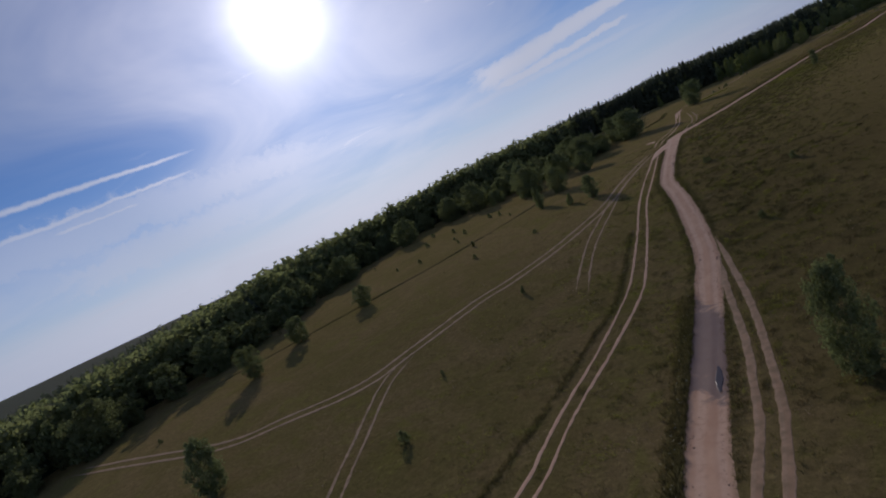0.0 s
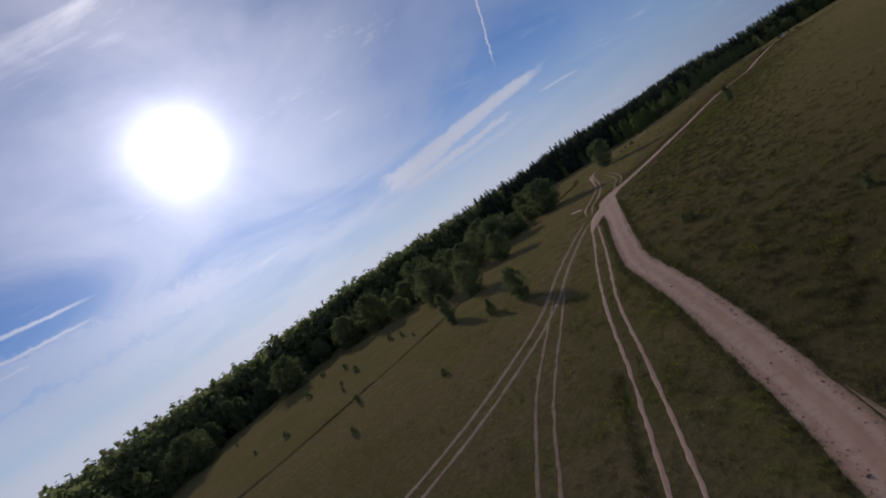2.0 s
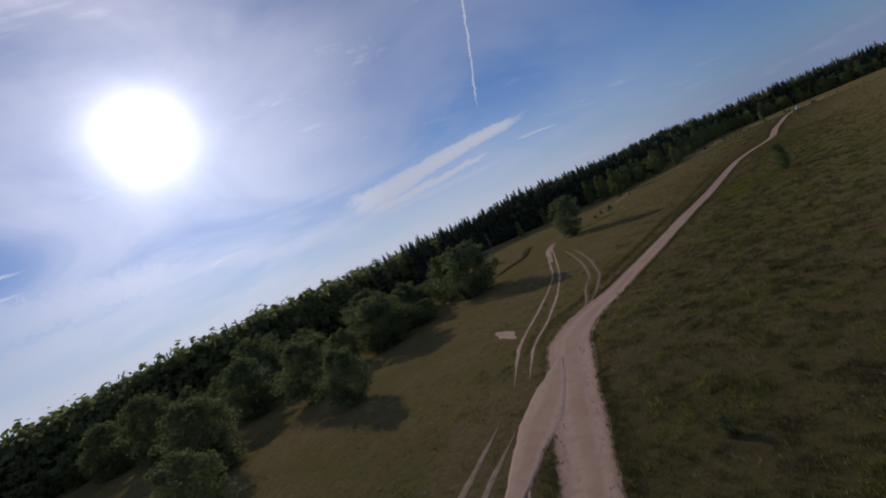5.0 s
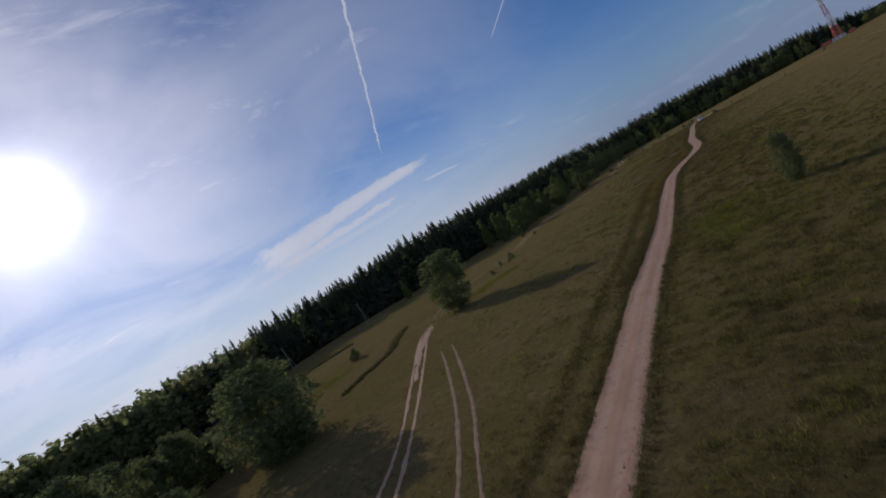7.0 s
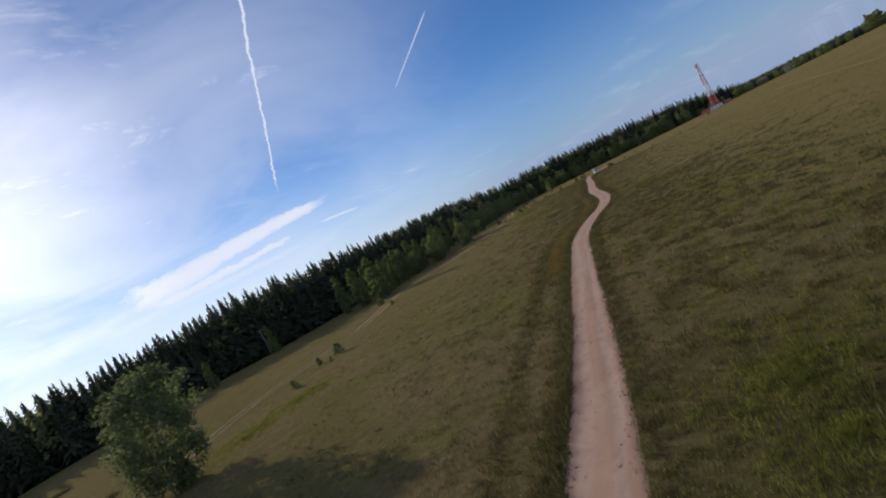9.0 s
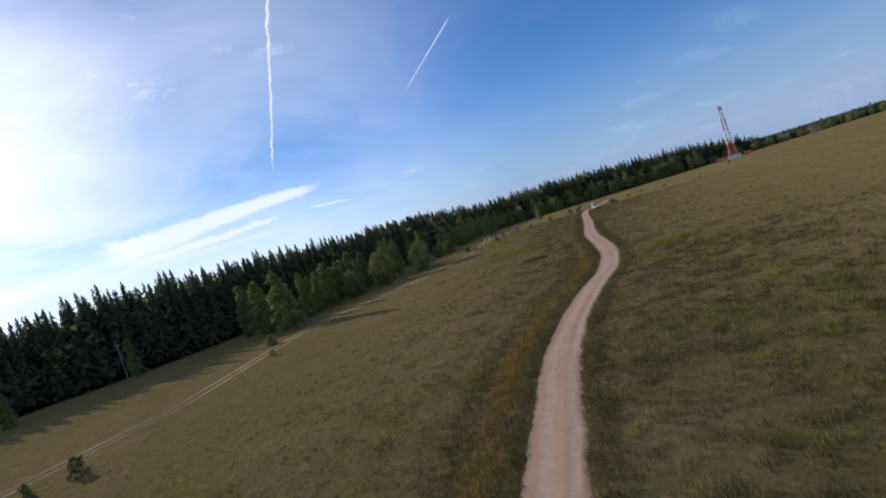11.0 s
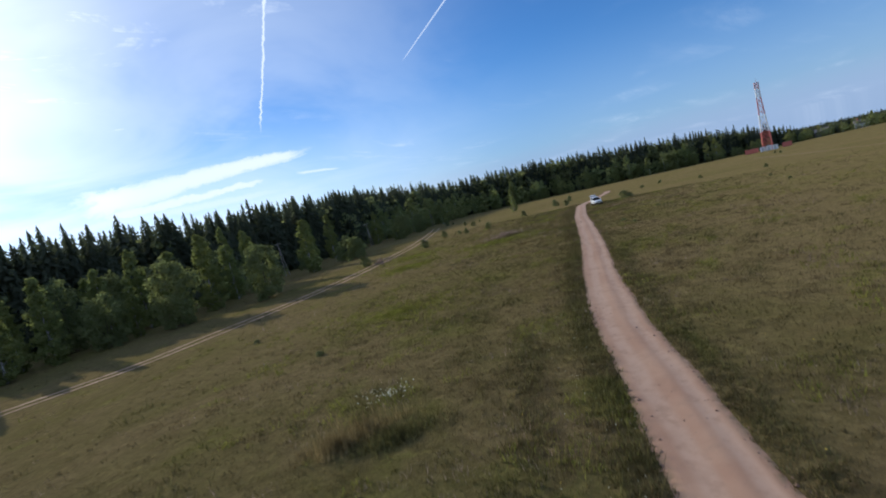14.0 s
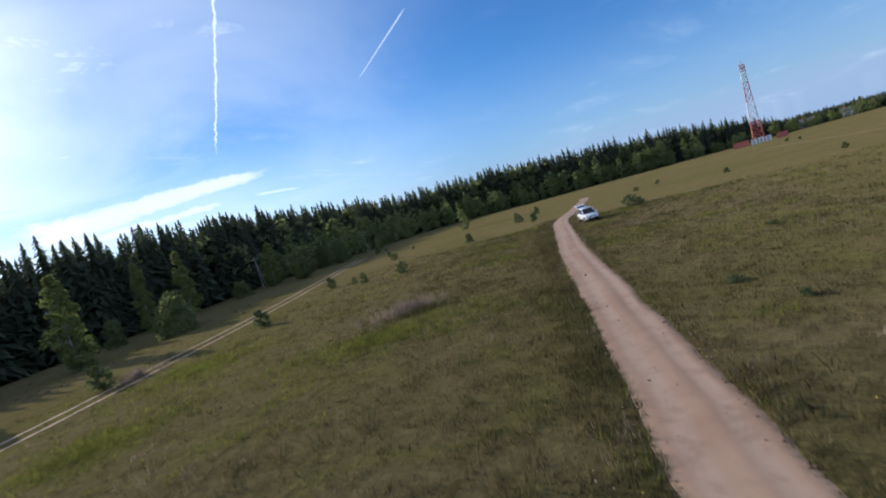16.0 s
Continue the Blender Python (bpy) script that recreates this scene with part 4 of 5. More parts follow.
def bar_into(bm, a, b, r, sides=4):
    """Adds a straight bar from a to b."""
    a, b = Vector(a), Vector(b)
    axis = (b - a).normalized()
    side = axis.orthogonal().normalized()
    other = axis.cross(side)
    rings = [[bm.verts.new(p + (side * math.cos(2 * math.pi * (k + 0.5) / sides) + other * math.sin(2 * math.pi * (k + 0.5) / sides)) * r) for k in range(sides)] for p in (a, b)]
    for k in range(sides):
        bm.faces.new((rings[0][k], rings[0][(k + 1) % sides], rings[1][(k + 1) % sides], rings[1][k]))
    bm.faces.new(rings[0][::-1])
    bm.faces.new(rings[1])
    return bm


def bar(a, b, r, sides=4):
    return bar_into(bmesh.new(), a, b, r, sides)


PAINT_WHITE = plain_material("white_paint", (0.88, 0.88, 0.87), 0.35, 0.5, 0.0, 0.12)
CAR_WHITE = plain_material("car_paint", (0.82, 0.83, 0.84), 0.18, 0.6, 0.0, 0.05)
PAINT_RED = plain_material("red_paint", (0.64, 0.18, 0.135), 0.55, 0.4, 0.0, 0.3)
GLASS_DARK = plain_material("tinted_glass", (0.012, 0.014, 0.016), 0.06, 0.6, 0.0, 0.0)
DOOR_GREY = plain_material("grey_door", (0.55, 0.55, 0.54), 0.5, 0.4, 0.0, 0.2)
RUBBER = plain_material("rubber", (0.02, 0.02, 0.02), 0.85, 0.2)
PLASTIC = plain_material("black_plastic", (0.03, 0.03, 0.032), 0.6, 0.3)
ALLOY = plain_material("alloy", (0.55, 0.55, 0.56), 0.3, 0.5, 0.9, 0.1)
LAMP = plain_material("lamp_glass", (0.7, 0.72, 0.75), 0.08, 0.7, 0.2, 0.0)
LAMP_RED = plain_material("red_lamp", (0.4, 0.02, 0.02), 0.15, 0.6)
WOOD_GREY = bark_material("weathered_wood", (0.14, 0.12, 0.10), (0.34, 0.31, 0.27))
ROOF = plain_material("roof_sheet", (0.22, 0.20, 0.19), 0.6, 0.4, 0.0, 0.4)


def loft(name, sections, mat, parent, label="", bevel=0.0):
    """A closed body through cross-sections: each is (x, [(y, z), ...]) with equal counts."""
    bm = bmesh.new()
    rings = [[bm.verts.new((x, y, z)) for y, z in ring] for x, ring in sections]
    k = len(rings[0])
    for a, b in zip(rings, rings[1:]):
        for i in range(k):
            bm.faces.new((a[i], a[(i + 1) % k], b[(i + 1) % k], b[i]))
    bm.faces.new(rings[0][::-1])
    bm.faces.new(rings[-1])
    bmesh.ops.recalc_face_normals(bm, faces=bm.faces[:])
    if bevel:
        bmesh.ops.bevel(bm, geom=bm.edges[:], offset=bevel, segments=2, affect="EDGES", clamp_overlap=True)
    ob = part(name, bm, mat, parent, label)
    ob.data.polygons.foreach_set("use_smooth", [True] * len(ob.data.polygons))
    return ob


def suv(x, y, heading):
    """A white compact SUV, nose along +x before it is turned; its tailgate stands open."""
    car = new("car")
    half = 0.88

    def ring(z0, z1, w, tuck=0.06):
        return [(-w + tuck, z0), (w - tuck, z0), (w, z0 + (z1 - z0) * 0.35), (w - 0.02, z0 + (z1 - z0) * 0.8), (w - 0.10, z1), (-w + 0.10, z1), (-w + 0.02, z0 + (z1 - z0) * 0.8), (-w, z0 + (z1 - z0) * 0.35)]

    loft("body", [(-2.15, ring(0.50, 0.98, half - 0.12)), (-2.05, ring(0.36, 1.02, half - 0.04)), (-1.3, ring(0.30, 1.04, half)), (0.0, ring(0.28, 1.03, half)), (0.85, ring(0.28, 1.02, half)),
                         (1.35, ring(0.30, 0.98, half - 0.01)), (1.9, ring(0.32, 0.90, half - 0.06)), (2.12, ring(0.40, 0.78, half - 0.18))], CAR_WHITE, car, "glossy white body panels", 0.02)

    cabin_bm = bmesh.new()
    v = [cabin_bm.verts.new(p) for p in ((-2.0, -0.76, 1.0), (1.08, -0.78, 1.0), (1.08, 0.78, 1.0), (-2.0, 0.76, 1.0), (-1.82, -0.60, 1.60), (0.22, -0.61, 1.62), (0.22, 0.61, 1.62), (-1.82, 0.60, 1.60))]
    for q in ((0, 1, 5, 4), (1, 2, 6, 5), (2, 3, 7, 6), (3, 0, 4, 7), (4, 5, 6, 7)):
        cabin_bm.faces.new([v[i] for i in q])
    bmesh.ops.recalc_face_normals(cabin_bm, faces=cabin_bm.faces[:])
    part("windows", cabin_bm, GLASS_DARK, car, "dark tinted windows")
    loft("roof", [(-1.98, [(-0.60, 1.585), (0.60, 1.585), (0.58, 1.63), (-0.58, 1.63)]), (-1.0, [(-0.64, 1.60), (0.64, 1.60), (0.60, 1.68), (-0.60, 1.68)]), (0.28, [(-0.63, 1.60), (0.63, 1.60), (0.60, 1.655), (-0.60, 1.655)])], CAR_WHITE, car, "", 0.012)
    for side in (-1, 1):
        for a, b in (((1.08, 0.785, 1.0), (0.22, 0.62, 1.63)), ((-0.05, 0.785, 1.0), (-0.12, 0.625, 1.62)), ((-1.0, 0.78, 1.0), (-1.0, 0.62, 1.62)), ((-2.0, 0.765, 1.0), (-1.82, 0.605, 1.61))):
            part("pillar", bar((a[0], a[1] * side, a[2]), (b[0], b[1] * side, b[2]), 0.045), CAR_WHITE, car)
        part("roof_rail", bar((-1.6, 0.55 * side, 1.70), (0.05, 0.55 * side, 1.69), 0.022, 6), ALLOY, car, "silver roof rail")
        part("mirror", box_bm(0.72, 0.86, min(0.86 * side, 1.06 * side), max(0.86 * side, 1.06 * side), 1.02, 1.16, 0.03), CAR_WHITE, car)
        part("sill", box_bm(-1.0, 1.0, min(0.80 * side, 0.895 * side), max(0.80 * side, 0.895 * side), 0.26, 0.38, 0.02), PLASTIC, car, "black plastic sill")
        part("headlight", box_bm(1.84, 2.06, min(0.46 * side, 0.80 * side), max(0.46 * side, 0.80 * side), 0.70, 0.84, 0.04), LAMP, car, "clear glass headlight")
        part("fog_lamp", box_bm(2.05, 2.11, min(0.50 * side, 0.64 * side), max(0.50 * side, 0.64 * side), 0.44, 0.52, 0.02), LAMP, car)
        part("tail_light", box_bm(-2.16, -2.04, min(0.62 * side, 0.82 * side), max(0.62 * side, 0.82 * side), 0.80, 1.12, 0.03), LAMP_RED, car, "red tail light")
        for wx in (-1.32, 1.30):
            tyre = bmesh.new()
            bmesh.ops.create_cone(tyre, cap_ends=True, segments=24, radius1=0.34, radius2=0.34, depth=0.22, matrix=Matrix.Translation((wx, 0.78 * side, 0.34)) @ Matrix.Rotation(math.pi / 2, 4, "X"))
            wheel = part("wheel", tyre, RUBBER, car, "black rubber tyre on an alloy rim")
            rim = bmesh.new()
            bmesh.ops.create_cone(rim, cap_ends=True, segments=20, radius1=0.22, radius2=0.20, depth=0.03, matrix=Matrix.Translation((wx, 0.897 * side, 0.34)) @ Matrix.Rotation(math.pi / 2, 4, "X"))
            part("rim", rim, ALLOY, wheel)
            arch = bmesh.new()
            bmesh.ops.create_cone(arch, cap_ends=True, segments=20, radius1=0.41, radius2=0.41, depth=0.03, matrix=Matrix.Translation((wx, 0.868 * side, 0.36)) @ Matrix.Rotation(math.pi / 2, 4, "X"))
            part("wheel_arch", arch, PLASTIC, car, "black plastic wheel arch")
    part("grille", box_bm(2.06, 2.13, -0.40, 0.40, 0.60, 0.74, 0.02), PLASTIC, car, "black front grille")
    part("bumper", box_bm(2.00, 2.17, -0.66, 0.66, 0.36, 0.54, 0.05), PLASTIC, car, "dark lower front bumper")
    part("number_plate", box_bm(2.168, 2.18, -0.26, 0.26, 0.47, 0.57), PAINT_WHITE, car)
    hinge = Matrix.Translation((-1.93, 0, 1.66)) @ Matrix.Rotation(radians(20), 4, "Y")

    def turned(bm, m):
        bmesh.ops.transform(bm, matrix=m, verts=bm.verts[:])
        return bm

    gate = part("tailgate", turned(box_bm(-1.0, 0.0, -0.62, 0.62, -0.04, 0.04, 0.03), hinge), CAR_WHITE, car, "white tailgate raised open")
    part("rear_window", turned(box_bm(-0.55, -0.08, -0.52, 0.52, -0.055, 0.055), hinge), GLASS_DARK, gate)
    for side in (-1, 1):
        part("strut", bar((-2.0, 0.6 * side, 1.15), tuple(hinge @ Vector((-0.6, 0.58 * side, -0.04))), 0.02, 6), ALLOY, gate)
    tagged(car, "white SUV with open tailgate parked on the grass", "car")
    car.matrix_world = Matrix.Translation((x, y, ground_at(x, y) + 0.02)) @ Matrix.Rotation(heading, 4, "Z")


suv(196.4, 434.3, math.atan2(-0.89, -0.455))


def lattice_mast(x, y, height, foot, head):
    """A red and white lattice mast on four legs."""
    mast = new("radio_mast")

    def half(z):
        return (foot + (head - foot) * min(1.0, z / (height * 0.8))) / 2

    bands = [(0.0, 0.28, PAINT_RED), (0.28, 0.53, PAINT_WHITE), (0.53, 0.78, PAINT_RED), (0.78, 0.91, PAINT_WHITE), (0.91, 1.0, PAINT_RED)]
    for f0, f1, mat in bands:
        z0, z1 = f0 * height, f1 * height
        steps = max(2, round((z1 - z0) / 2.8))
        zs = [z0 + (z1 - z0) * k / steps for k in range(steps + 1)]
        thick = 0.22 if f0 < 0.2 else 0.17 if mat is PAINT_WHITE else 0.12
        legs, braces = bmesh.new(), bmesh.new()
        for a, b in ((1, 1), (1, -1), (-1, -1), (-1, 1)):
            bar_into(legs, (a * half(z0), b * half(z0), z0), (a * half(z1), b * half(z1), z1), thick)
        corners = ((1, 1), (1, -1), (-1, -1), (-1, 1))
        for za, zb in zip(zs, zs[1:]):
            for (a, b), (c, d) in zip(corners, corners[1:] + corners[:1]):
                bar_into(braces, (a * half(za), b * half(za), za), (c * half(zb), d * half(zb), zb), thick * 0.55)
                bar_into(braces, (c * half(za), d * half(za), za), (a * half(zb), b * half(zb), zb), thick * 0.55)
                bar_into(braces, (a * half(zb), b * half(zb), zb), (c * half(zb), d * half(zb), zb), thick * 0.55)
        colour = "red" if mat is PAINT_RED else "white"
        section = part("mast_section", legs, mat, mast, f"{colour} painted corner legs")
        part("bracing", braces, mat, section, f"{colour} painted cross bracing")
    for k, (a, z) in enumerate(((0.2, 0.955), (2.3, 0.955), (4.4, 0.955), (1.2, 0.85), (3.6, 0.85))):
        r = head / 2 + 0.25
        part("antenna", box_bm(r * math.cos(a) - 0.15, r * math.cos(a) + 0.15, r * math.sin(a) - 0.15, r * math.sin(a) + 0.15, z * height - 1.0, z * height + 1.0, 0.04), PAINT_WHITE, mast, "white panel antenna")
    part("lightning_rod", bar((0, 0, height), (0, 0, height + 2.0), 0.05, 6), PAINT_RED, mast)
    tagged(mast, "tall red and white lattice radio mast", "radio mast")
    mast.matrix_world = Matrix.Translation((x, y, ground_at(x, y))) @ Matrix.Rotation(0.5, 4, "Z")


MX, MY = 382.4, 524.3
lattice_mast(MX, MY, 35.2, 4.3, 1.8)


def fence_run(x, y, heading, length, high):
    """A run of red sheet fence on posts."""
    fence = new("fence")
    n = max(2, round(length / 2.2))
    for k in range(n + 1):
        part("post", bar((k * length / n, 0, -0.3), (k * length / n, 0, high + 0.1), 0.06), PAINT_RED, fence)
    for k in range(n):
        part("panel", box_bm(k * length / n + 0.05, (k + 1) * length / n - 0.05, -0.03, 0.03, 0.15, high), PAINT_RED, fence)
    tagged(fence, "red sheet-metal fence round the radio mast", "fence", "mast fence")
    fence.matrix_world = Matrix.Translation((x, y, ground_at(x, y))) @ Matrix.Rotation(heading, 4, "Z")


across = math.atan2(-0.85, 0.52)
for dx, dy, h, ln in ((-9.6, 5.8, across, 6.0), (-0.5, -7.8, across, 4.0), (-9.6, 5.8, across + math.pi / 2, 6.0)):
    fence_run(MX + dx, MY + dy, h, ln, 2.4)


def cabin(x, y, heading, w, d, h, mat, label):
    ob = new("equipment_cabin")
    part("wall", box_bm(-w / 2, w / 2, -d / 2, d / 2, -0.2, h, 0.04), mat, ob)
    part("roof", box_bm(-w / 2 - 0.1, w / 2 + 0.1, -d / 2 - 0.1, d / 2 + 0.1, h, h + 0.12, 0.02), ROOF, ob)
    part("door", box_bm(-0.45, 0.45, -d / 2 - 0.04, -d / 2 - 0.004, 0.05, min(2.0, h - 0.2), 0.01), DOOR_GREY, ob)
    tagged(ob, label, "cabin", "cabins at the mast")
    ob.matrix_world = Matrix.Translation((x, y, ground_at(x, y))) @ Matrix.Rotation(heading, 4, "Z")


for k, off in enumerate((-2.7, 0.0, 2.7)):
    cabin(MX - 4.2 + 0.52 * off, MY - 3.4 - 0.85 * off, across, 2.3, 2.2, 2.3 + 0.2 * (k == 1), PAINT_WHITE, "small white equipment cabin at the mast's foot")


def house(x, y, heading, w, d, h, wall_mat, label):
    """A small far house with a pitched roof."""
    ob = new("house")
    part("wall", box_bm(-w / 2, w / 2, -d / 2, d / 2, -0.5, h), wall_mat, ob)
    bm = bmesh.new()
    v = [bm.verts.new(p) for p in ((-w / 2 - 0.4, -d / 2 - 0.4, h), (w / 2 + 0.4, -d / 2 - 0.4, h), (w / 2 + 0.4, d / 2 + 0.4, h), (-w / 2 - 0.4, d / 2 + 0.4, h), (-w / 2 - 0.4, 0, h + d * 0.4), (w / 2 + 0.4, 0, h + d * 0.4))]
    for q in ((0, 1, 5, 4), (2, 3, 4, 5), (1, 2, 5), (3, 0, 4), (3, 2, 1, 0)):
        bm.faces.new([v[i] for i in q])
    part("roof", bm, ROOF, ob)
    for k in (-0.28, 0.28):
        window = part("window", box_bm(k * w - 0.6, k * w + 0.6, -d / 2 - 0.03, -d / 2 - 0.004, 1.0, 2.2), GLASS_DARK, ob)
        part("sill", box_bm(k * w - 0.7, k * w + 0.7, -d / 2 - 0.12, -d / 2 - 0.004, 0.9, 1.0), PAINT_WHITE, window)
    part("chimney", box_bm(w * 0.2, w * 0.2 + 0.6, -0.3, 0.3, h + d * 0.2, h + d * 0.4 + 0.9), PAINT_RED, ob)
    tagged(ob, label, "house", "houses beyond the meadow")
    ob.matrix_world = Matrix.Translation((x, y, ground_at(x, y))) @ Matrix.Rotation(heading, 4, "Z")


house(481, 534, 2.2, 7, 5, 3.0, PAINT_WHITE, "small white house among trees beyond the meadow")
house(465, 547, 2.0, 7, 5, 3.0, WOOD_GREY, "small grey wooden house beside the trees")


def pole_pair(x, y, heading, high):
    """A wooden power pole with a leaning strut."""
    ob = new("power_pole")
    part("pole", bar((0, 0, -0.6), (0.15, 0, high), 0.11, 8), WOOD_GREY, ob)
    part("strut", bar((1.9, 0, -0.6), (0.2, 0, high * 0.86), 0.10, 8), WOOD_GREY, ob)
    part("crossarm", bar((0.15, -0.8, high - 0.35), (0.15, 0.8, high - 0.35), 0.06, 6), WOOD_GREY, ob)
    for k in (-0.7, 0.0, 0.7):
        part("insulator", bar((0.15, k, high - 0.35), (0.15, k, high - 0.12), 0.04, 6), PAINT_WHITE, ob)
    tagged(ob, "weathered wooden power pole with leaning strut at the wood", "power pole", "power poles along the wood")
    ob.matrix_world = Matrix.Translation((x, y, ground_at(x, y))) @ Matrix.Rotation(heading, 4, "Z")


for px, py, ph in ((11.8, 377.6, 9.0), (-20, 387.5, 9.0), (44, 420, 9), (131.7, 476.1, 8.6), (164.9, 517.4, 8), (212.8, 579.9, 8.2), (79.8, 420.3, 8)):
    pole_pair(px, py, 0.9, ph)


def log_barrier(x, y, heading, length):
    ob = new("log_barrier")
    part("rail", bar((0, 0, 0.75), (length, 0.2, 0.85), 0.12, 8), WOOD_GREY, ob, "pale barkless log rail")
    for k in (0.1, 0.5, 0.9):
        part("post", bar((k * length, 0.05, -0.4), (k * length, 0.05, 0.8), 0.09, 8), WOOD_GREY, ob)
    tagged(ob, "pale log barrier across the track to the wood", "barrier")
    ob.matrix_world = Matrix.Translation((x, y, ground_at(x, y))) @ Matrix.Rotation(heading, 4, "Z")


log_barrier(7.5, 374.7, -0.2, 13.0)
log_barrier(194, 569, 0.6, 10.0)


# ---------------------------------------------------------------- grass, weeds and clods
def fast_mesh(name, verts, faces, mat, label, category):
    me = bpy.data.meshes.new(name)
    k = faces.shape[1]
    me.vertices.add(len(verts))
    me.vertices.foreach_set("co", verts.astype(np.float32).ravel())
    me.loops.add(faces.size)
    me.loops.foreach_set("vertex_index", faces.astype(np.int32).ravel())
    me.polygons.add(len(faces))
    me.polygons.foreach_set("loop_start", np.arange(0, faces.size, k, dtype=np.int32))
    me.materials.append(mat)
    me.update(calc_edges=True)
    return tagged(new(name, me), label, category, kind="stuff")


def tufts(name, places, blades, height, width, spread, mat, label, category, seed, lean=0.45):
    """Blades of grass, each one triangle, in tufts at the places (x, y, size)."""
    rng = np.random.default_rng(seed)
    n = len(places)
    base = np.repeat(places, blades, 0)
    a, r = rng.uniform(0, 2 * np.pi, n * blades), spread * np.sqrt(rng.uniform(0, 1, n * blades)) * base[:, 2]
    x, y = base[:, 0] + r * np.cos(a), base[:, 1] + r * np.sin(a)
    keep = ~worn(np.c_[x, y])
    x, y, size = x[keep], y[keep], base[keep, 2]
    m = len(x)
    z = land(x, y)
    h = height * rng.uniform(0.45, 1.2, m) * size
    w = width * rng.uniform(0.6, 1.4, m) * size
    b, c = rng.uniform(0, 2 * np.pi, m), rng.uniform(0, 2 * np.pi, m)
    tip = lean * h * rng.uniform(0.2, 1, m)
    v = np.stack([np.c_[x - w * np.cos(b), y - w * np.sin(b), z - 0.03], np.c_[x + w * np.cos(b), y + w * np.sin(b), z - 0.03], np.c_[x + tip * np.cos(c), y + tip * np.sin(c), z + h]], 1)
    return fast_mesh(name, v.reshape(-1, 3), np.arange(3 * m).reshape(-1, 3), mat, label, category)


def scatter_along(points, count, reach, seed, first=0.0, last=1.0, side=0.0):
    rng = np.random.default_rng(seed)
    line, at = smooth_line(points, 1.0)
    way = np.gradient(line, axis=0)
    way /= np.linalg.norm(way, axis=1, keepdims=True)
    k = rng.uniform(first * (len(line) - 1), last * (len(line) - 1), count)
    i = k.astype(int)
    p = line[i] + way[i] * (k - i)[:, None]
    off = rng.normal(side, reach, count)
    return np.c_[p + np.stack([way[i][:, 1], -way[i][:, 0]], -1) * off[:, None], rng.uniform(0.6, 1.35, count)]


FLOWN = [(-18.6, 26.6), (-2.7, 79.8), (8, 133), (16, 172.9), (37.2, 219.5), (58.5, 255.4), (87.8, 295.3), (111.7, 329.8), (138.3, 365.8), (162.3, 399), (199.5, 445.6)]
STANDS = ((0.0, 1.0, 55000, 17, 0.12, 0.018, 41), (0.3, 1.0, 70000, 9, 0.13, 0.011, 42), (0.62, 1.0, 45000, 15, 0.17, 0.013, 40), (0.0, 1.0, 22000, 40, 0.15, 0.035, 43))
for first, last, count, reach, high, wide, seed in STANDS:
    tufts("meadow_grass", scatter_along(FLOWN, count, reach, seed, first, last), 5, high, wide, 0.28, GRASS, "dry olive and straw-coloured meadow grass in tufts", "grass", seed, 0.9)

def patchy(places, size, limit, seed):
    """Keeps the places that lie in irregular patches."""
    keep = [noise.noise((x / size, y / size, seed)) + 0.5 * noise.noise((x / size * 2.7, y / size * 2.7, seed + 0.5)) > limit for x, y, _ in places]
    return places[np.array(keep)]


tufts("meadow_grass", patchy(scatter_along(FLOWN, 70000, 16, 44), 5.0, 0.26, 3), 8, 0.34, 0.02, 0.34, WEED, "dark green coarse tufts in patches of the meadow", "grass", 44, 0.7)
tufts("meadow_grass", patchy(scatter_along(FLOWN, 70000, 17, 45), 6.0, 0.25, 7), 8, 0.28, 0.018, 0.34, LUSH, "yellow-green fresh grass in patches of the meadow", "grass", 45, 0.6)
tufts("meadow_grass", patchy(scatter_along(FLOWN, 60000, 18, 46), 6.0, 0.25, 11), 5, 0.34, 0.008, 0.25, DRY, "rust-brown dry stalks in patches of the meadow", "grass", 46, 0.35)

tufts("meadow_grass", patchy(scatter_along(FLOWN, 26000, 9, 47, 0.72, 1.0), 2.6, 0.34, 5), 7, 0.22, 0.016, 0.3, GRASS, "olive coarse tufts crowding beside the road", "grass", 47, 0.7)
STRAW = grass_material("straw", (0.27, 0.20, 0.095), 0.6)
GOLD = grass_material("golden_weed", (0.25, 0.165, 0.035), 0.75)
tufts("roadside_weeds", scatter_along(ROAD[26:32], 3200, 0.7, 57, side=-3.6), 6, 0.34, 0.013, 0.3, GOLD, "golden-brown flowering weeds in a strip beside the road", "weeds", 57, 0.5)
tufts("roadside_weeds", scatter_along(ROAD[31:42], 1500, 0.3, 58, side=-4.3), 6, 0.26, 0.008, 0.3, STRAW, "pale dry stalks in a strip beside the road", "weeds", 58, 0.4)
# short grass growing into the road's crumbled edges
for side, mix, seed in ((-1.5, GRASS, 65), (1.5, GRASS, 66), (-1.75, WEED, 67), (1.75, STRAW, 68)):
    tufts("roadside_weeds", scatter_along(ROAD[20:42], 3600, 0.28, seed, side=side), 6, 0.17, 0.014, 0.2, mix, "short tufts of grass along the road's crumbled edge", "grass", seed, 0.8)
# coarse tussocks on the right side of the road
for material_of, limit, seed in ((WEED, 0.02, 13), (LUSH, 0.22, 17), (GRASS, 0.10, 19)):
    tufts("tussocks", patchy(scatter_along(FLOWN, 10000, 11, 60 + seed, 0.05, 0.72, side=13.0), 3.2, limit, seed), 26, 0.36, 0.017, 0.45, material_of, "coarse tussocks of tall grass on the slope beside the road", "grass", 60 + seed, 0.8)
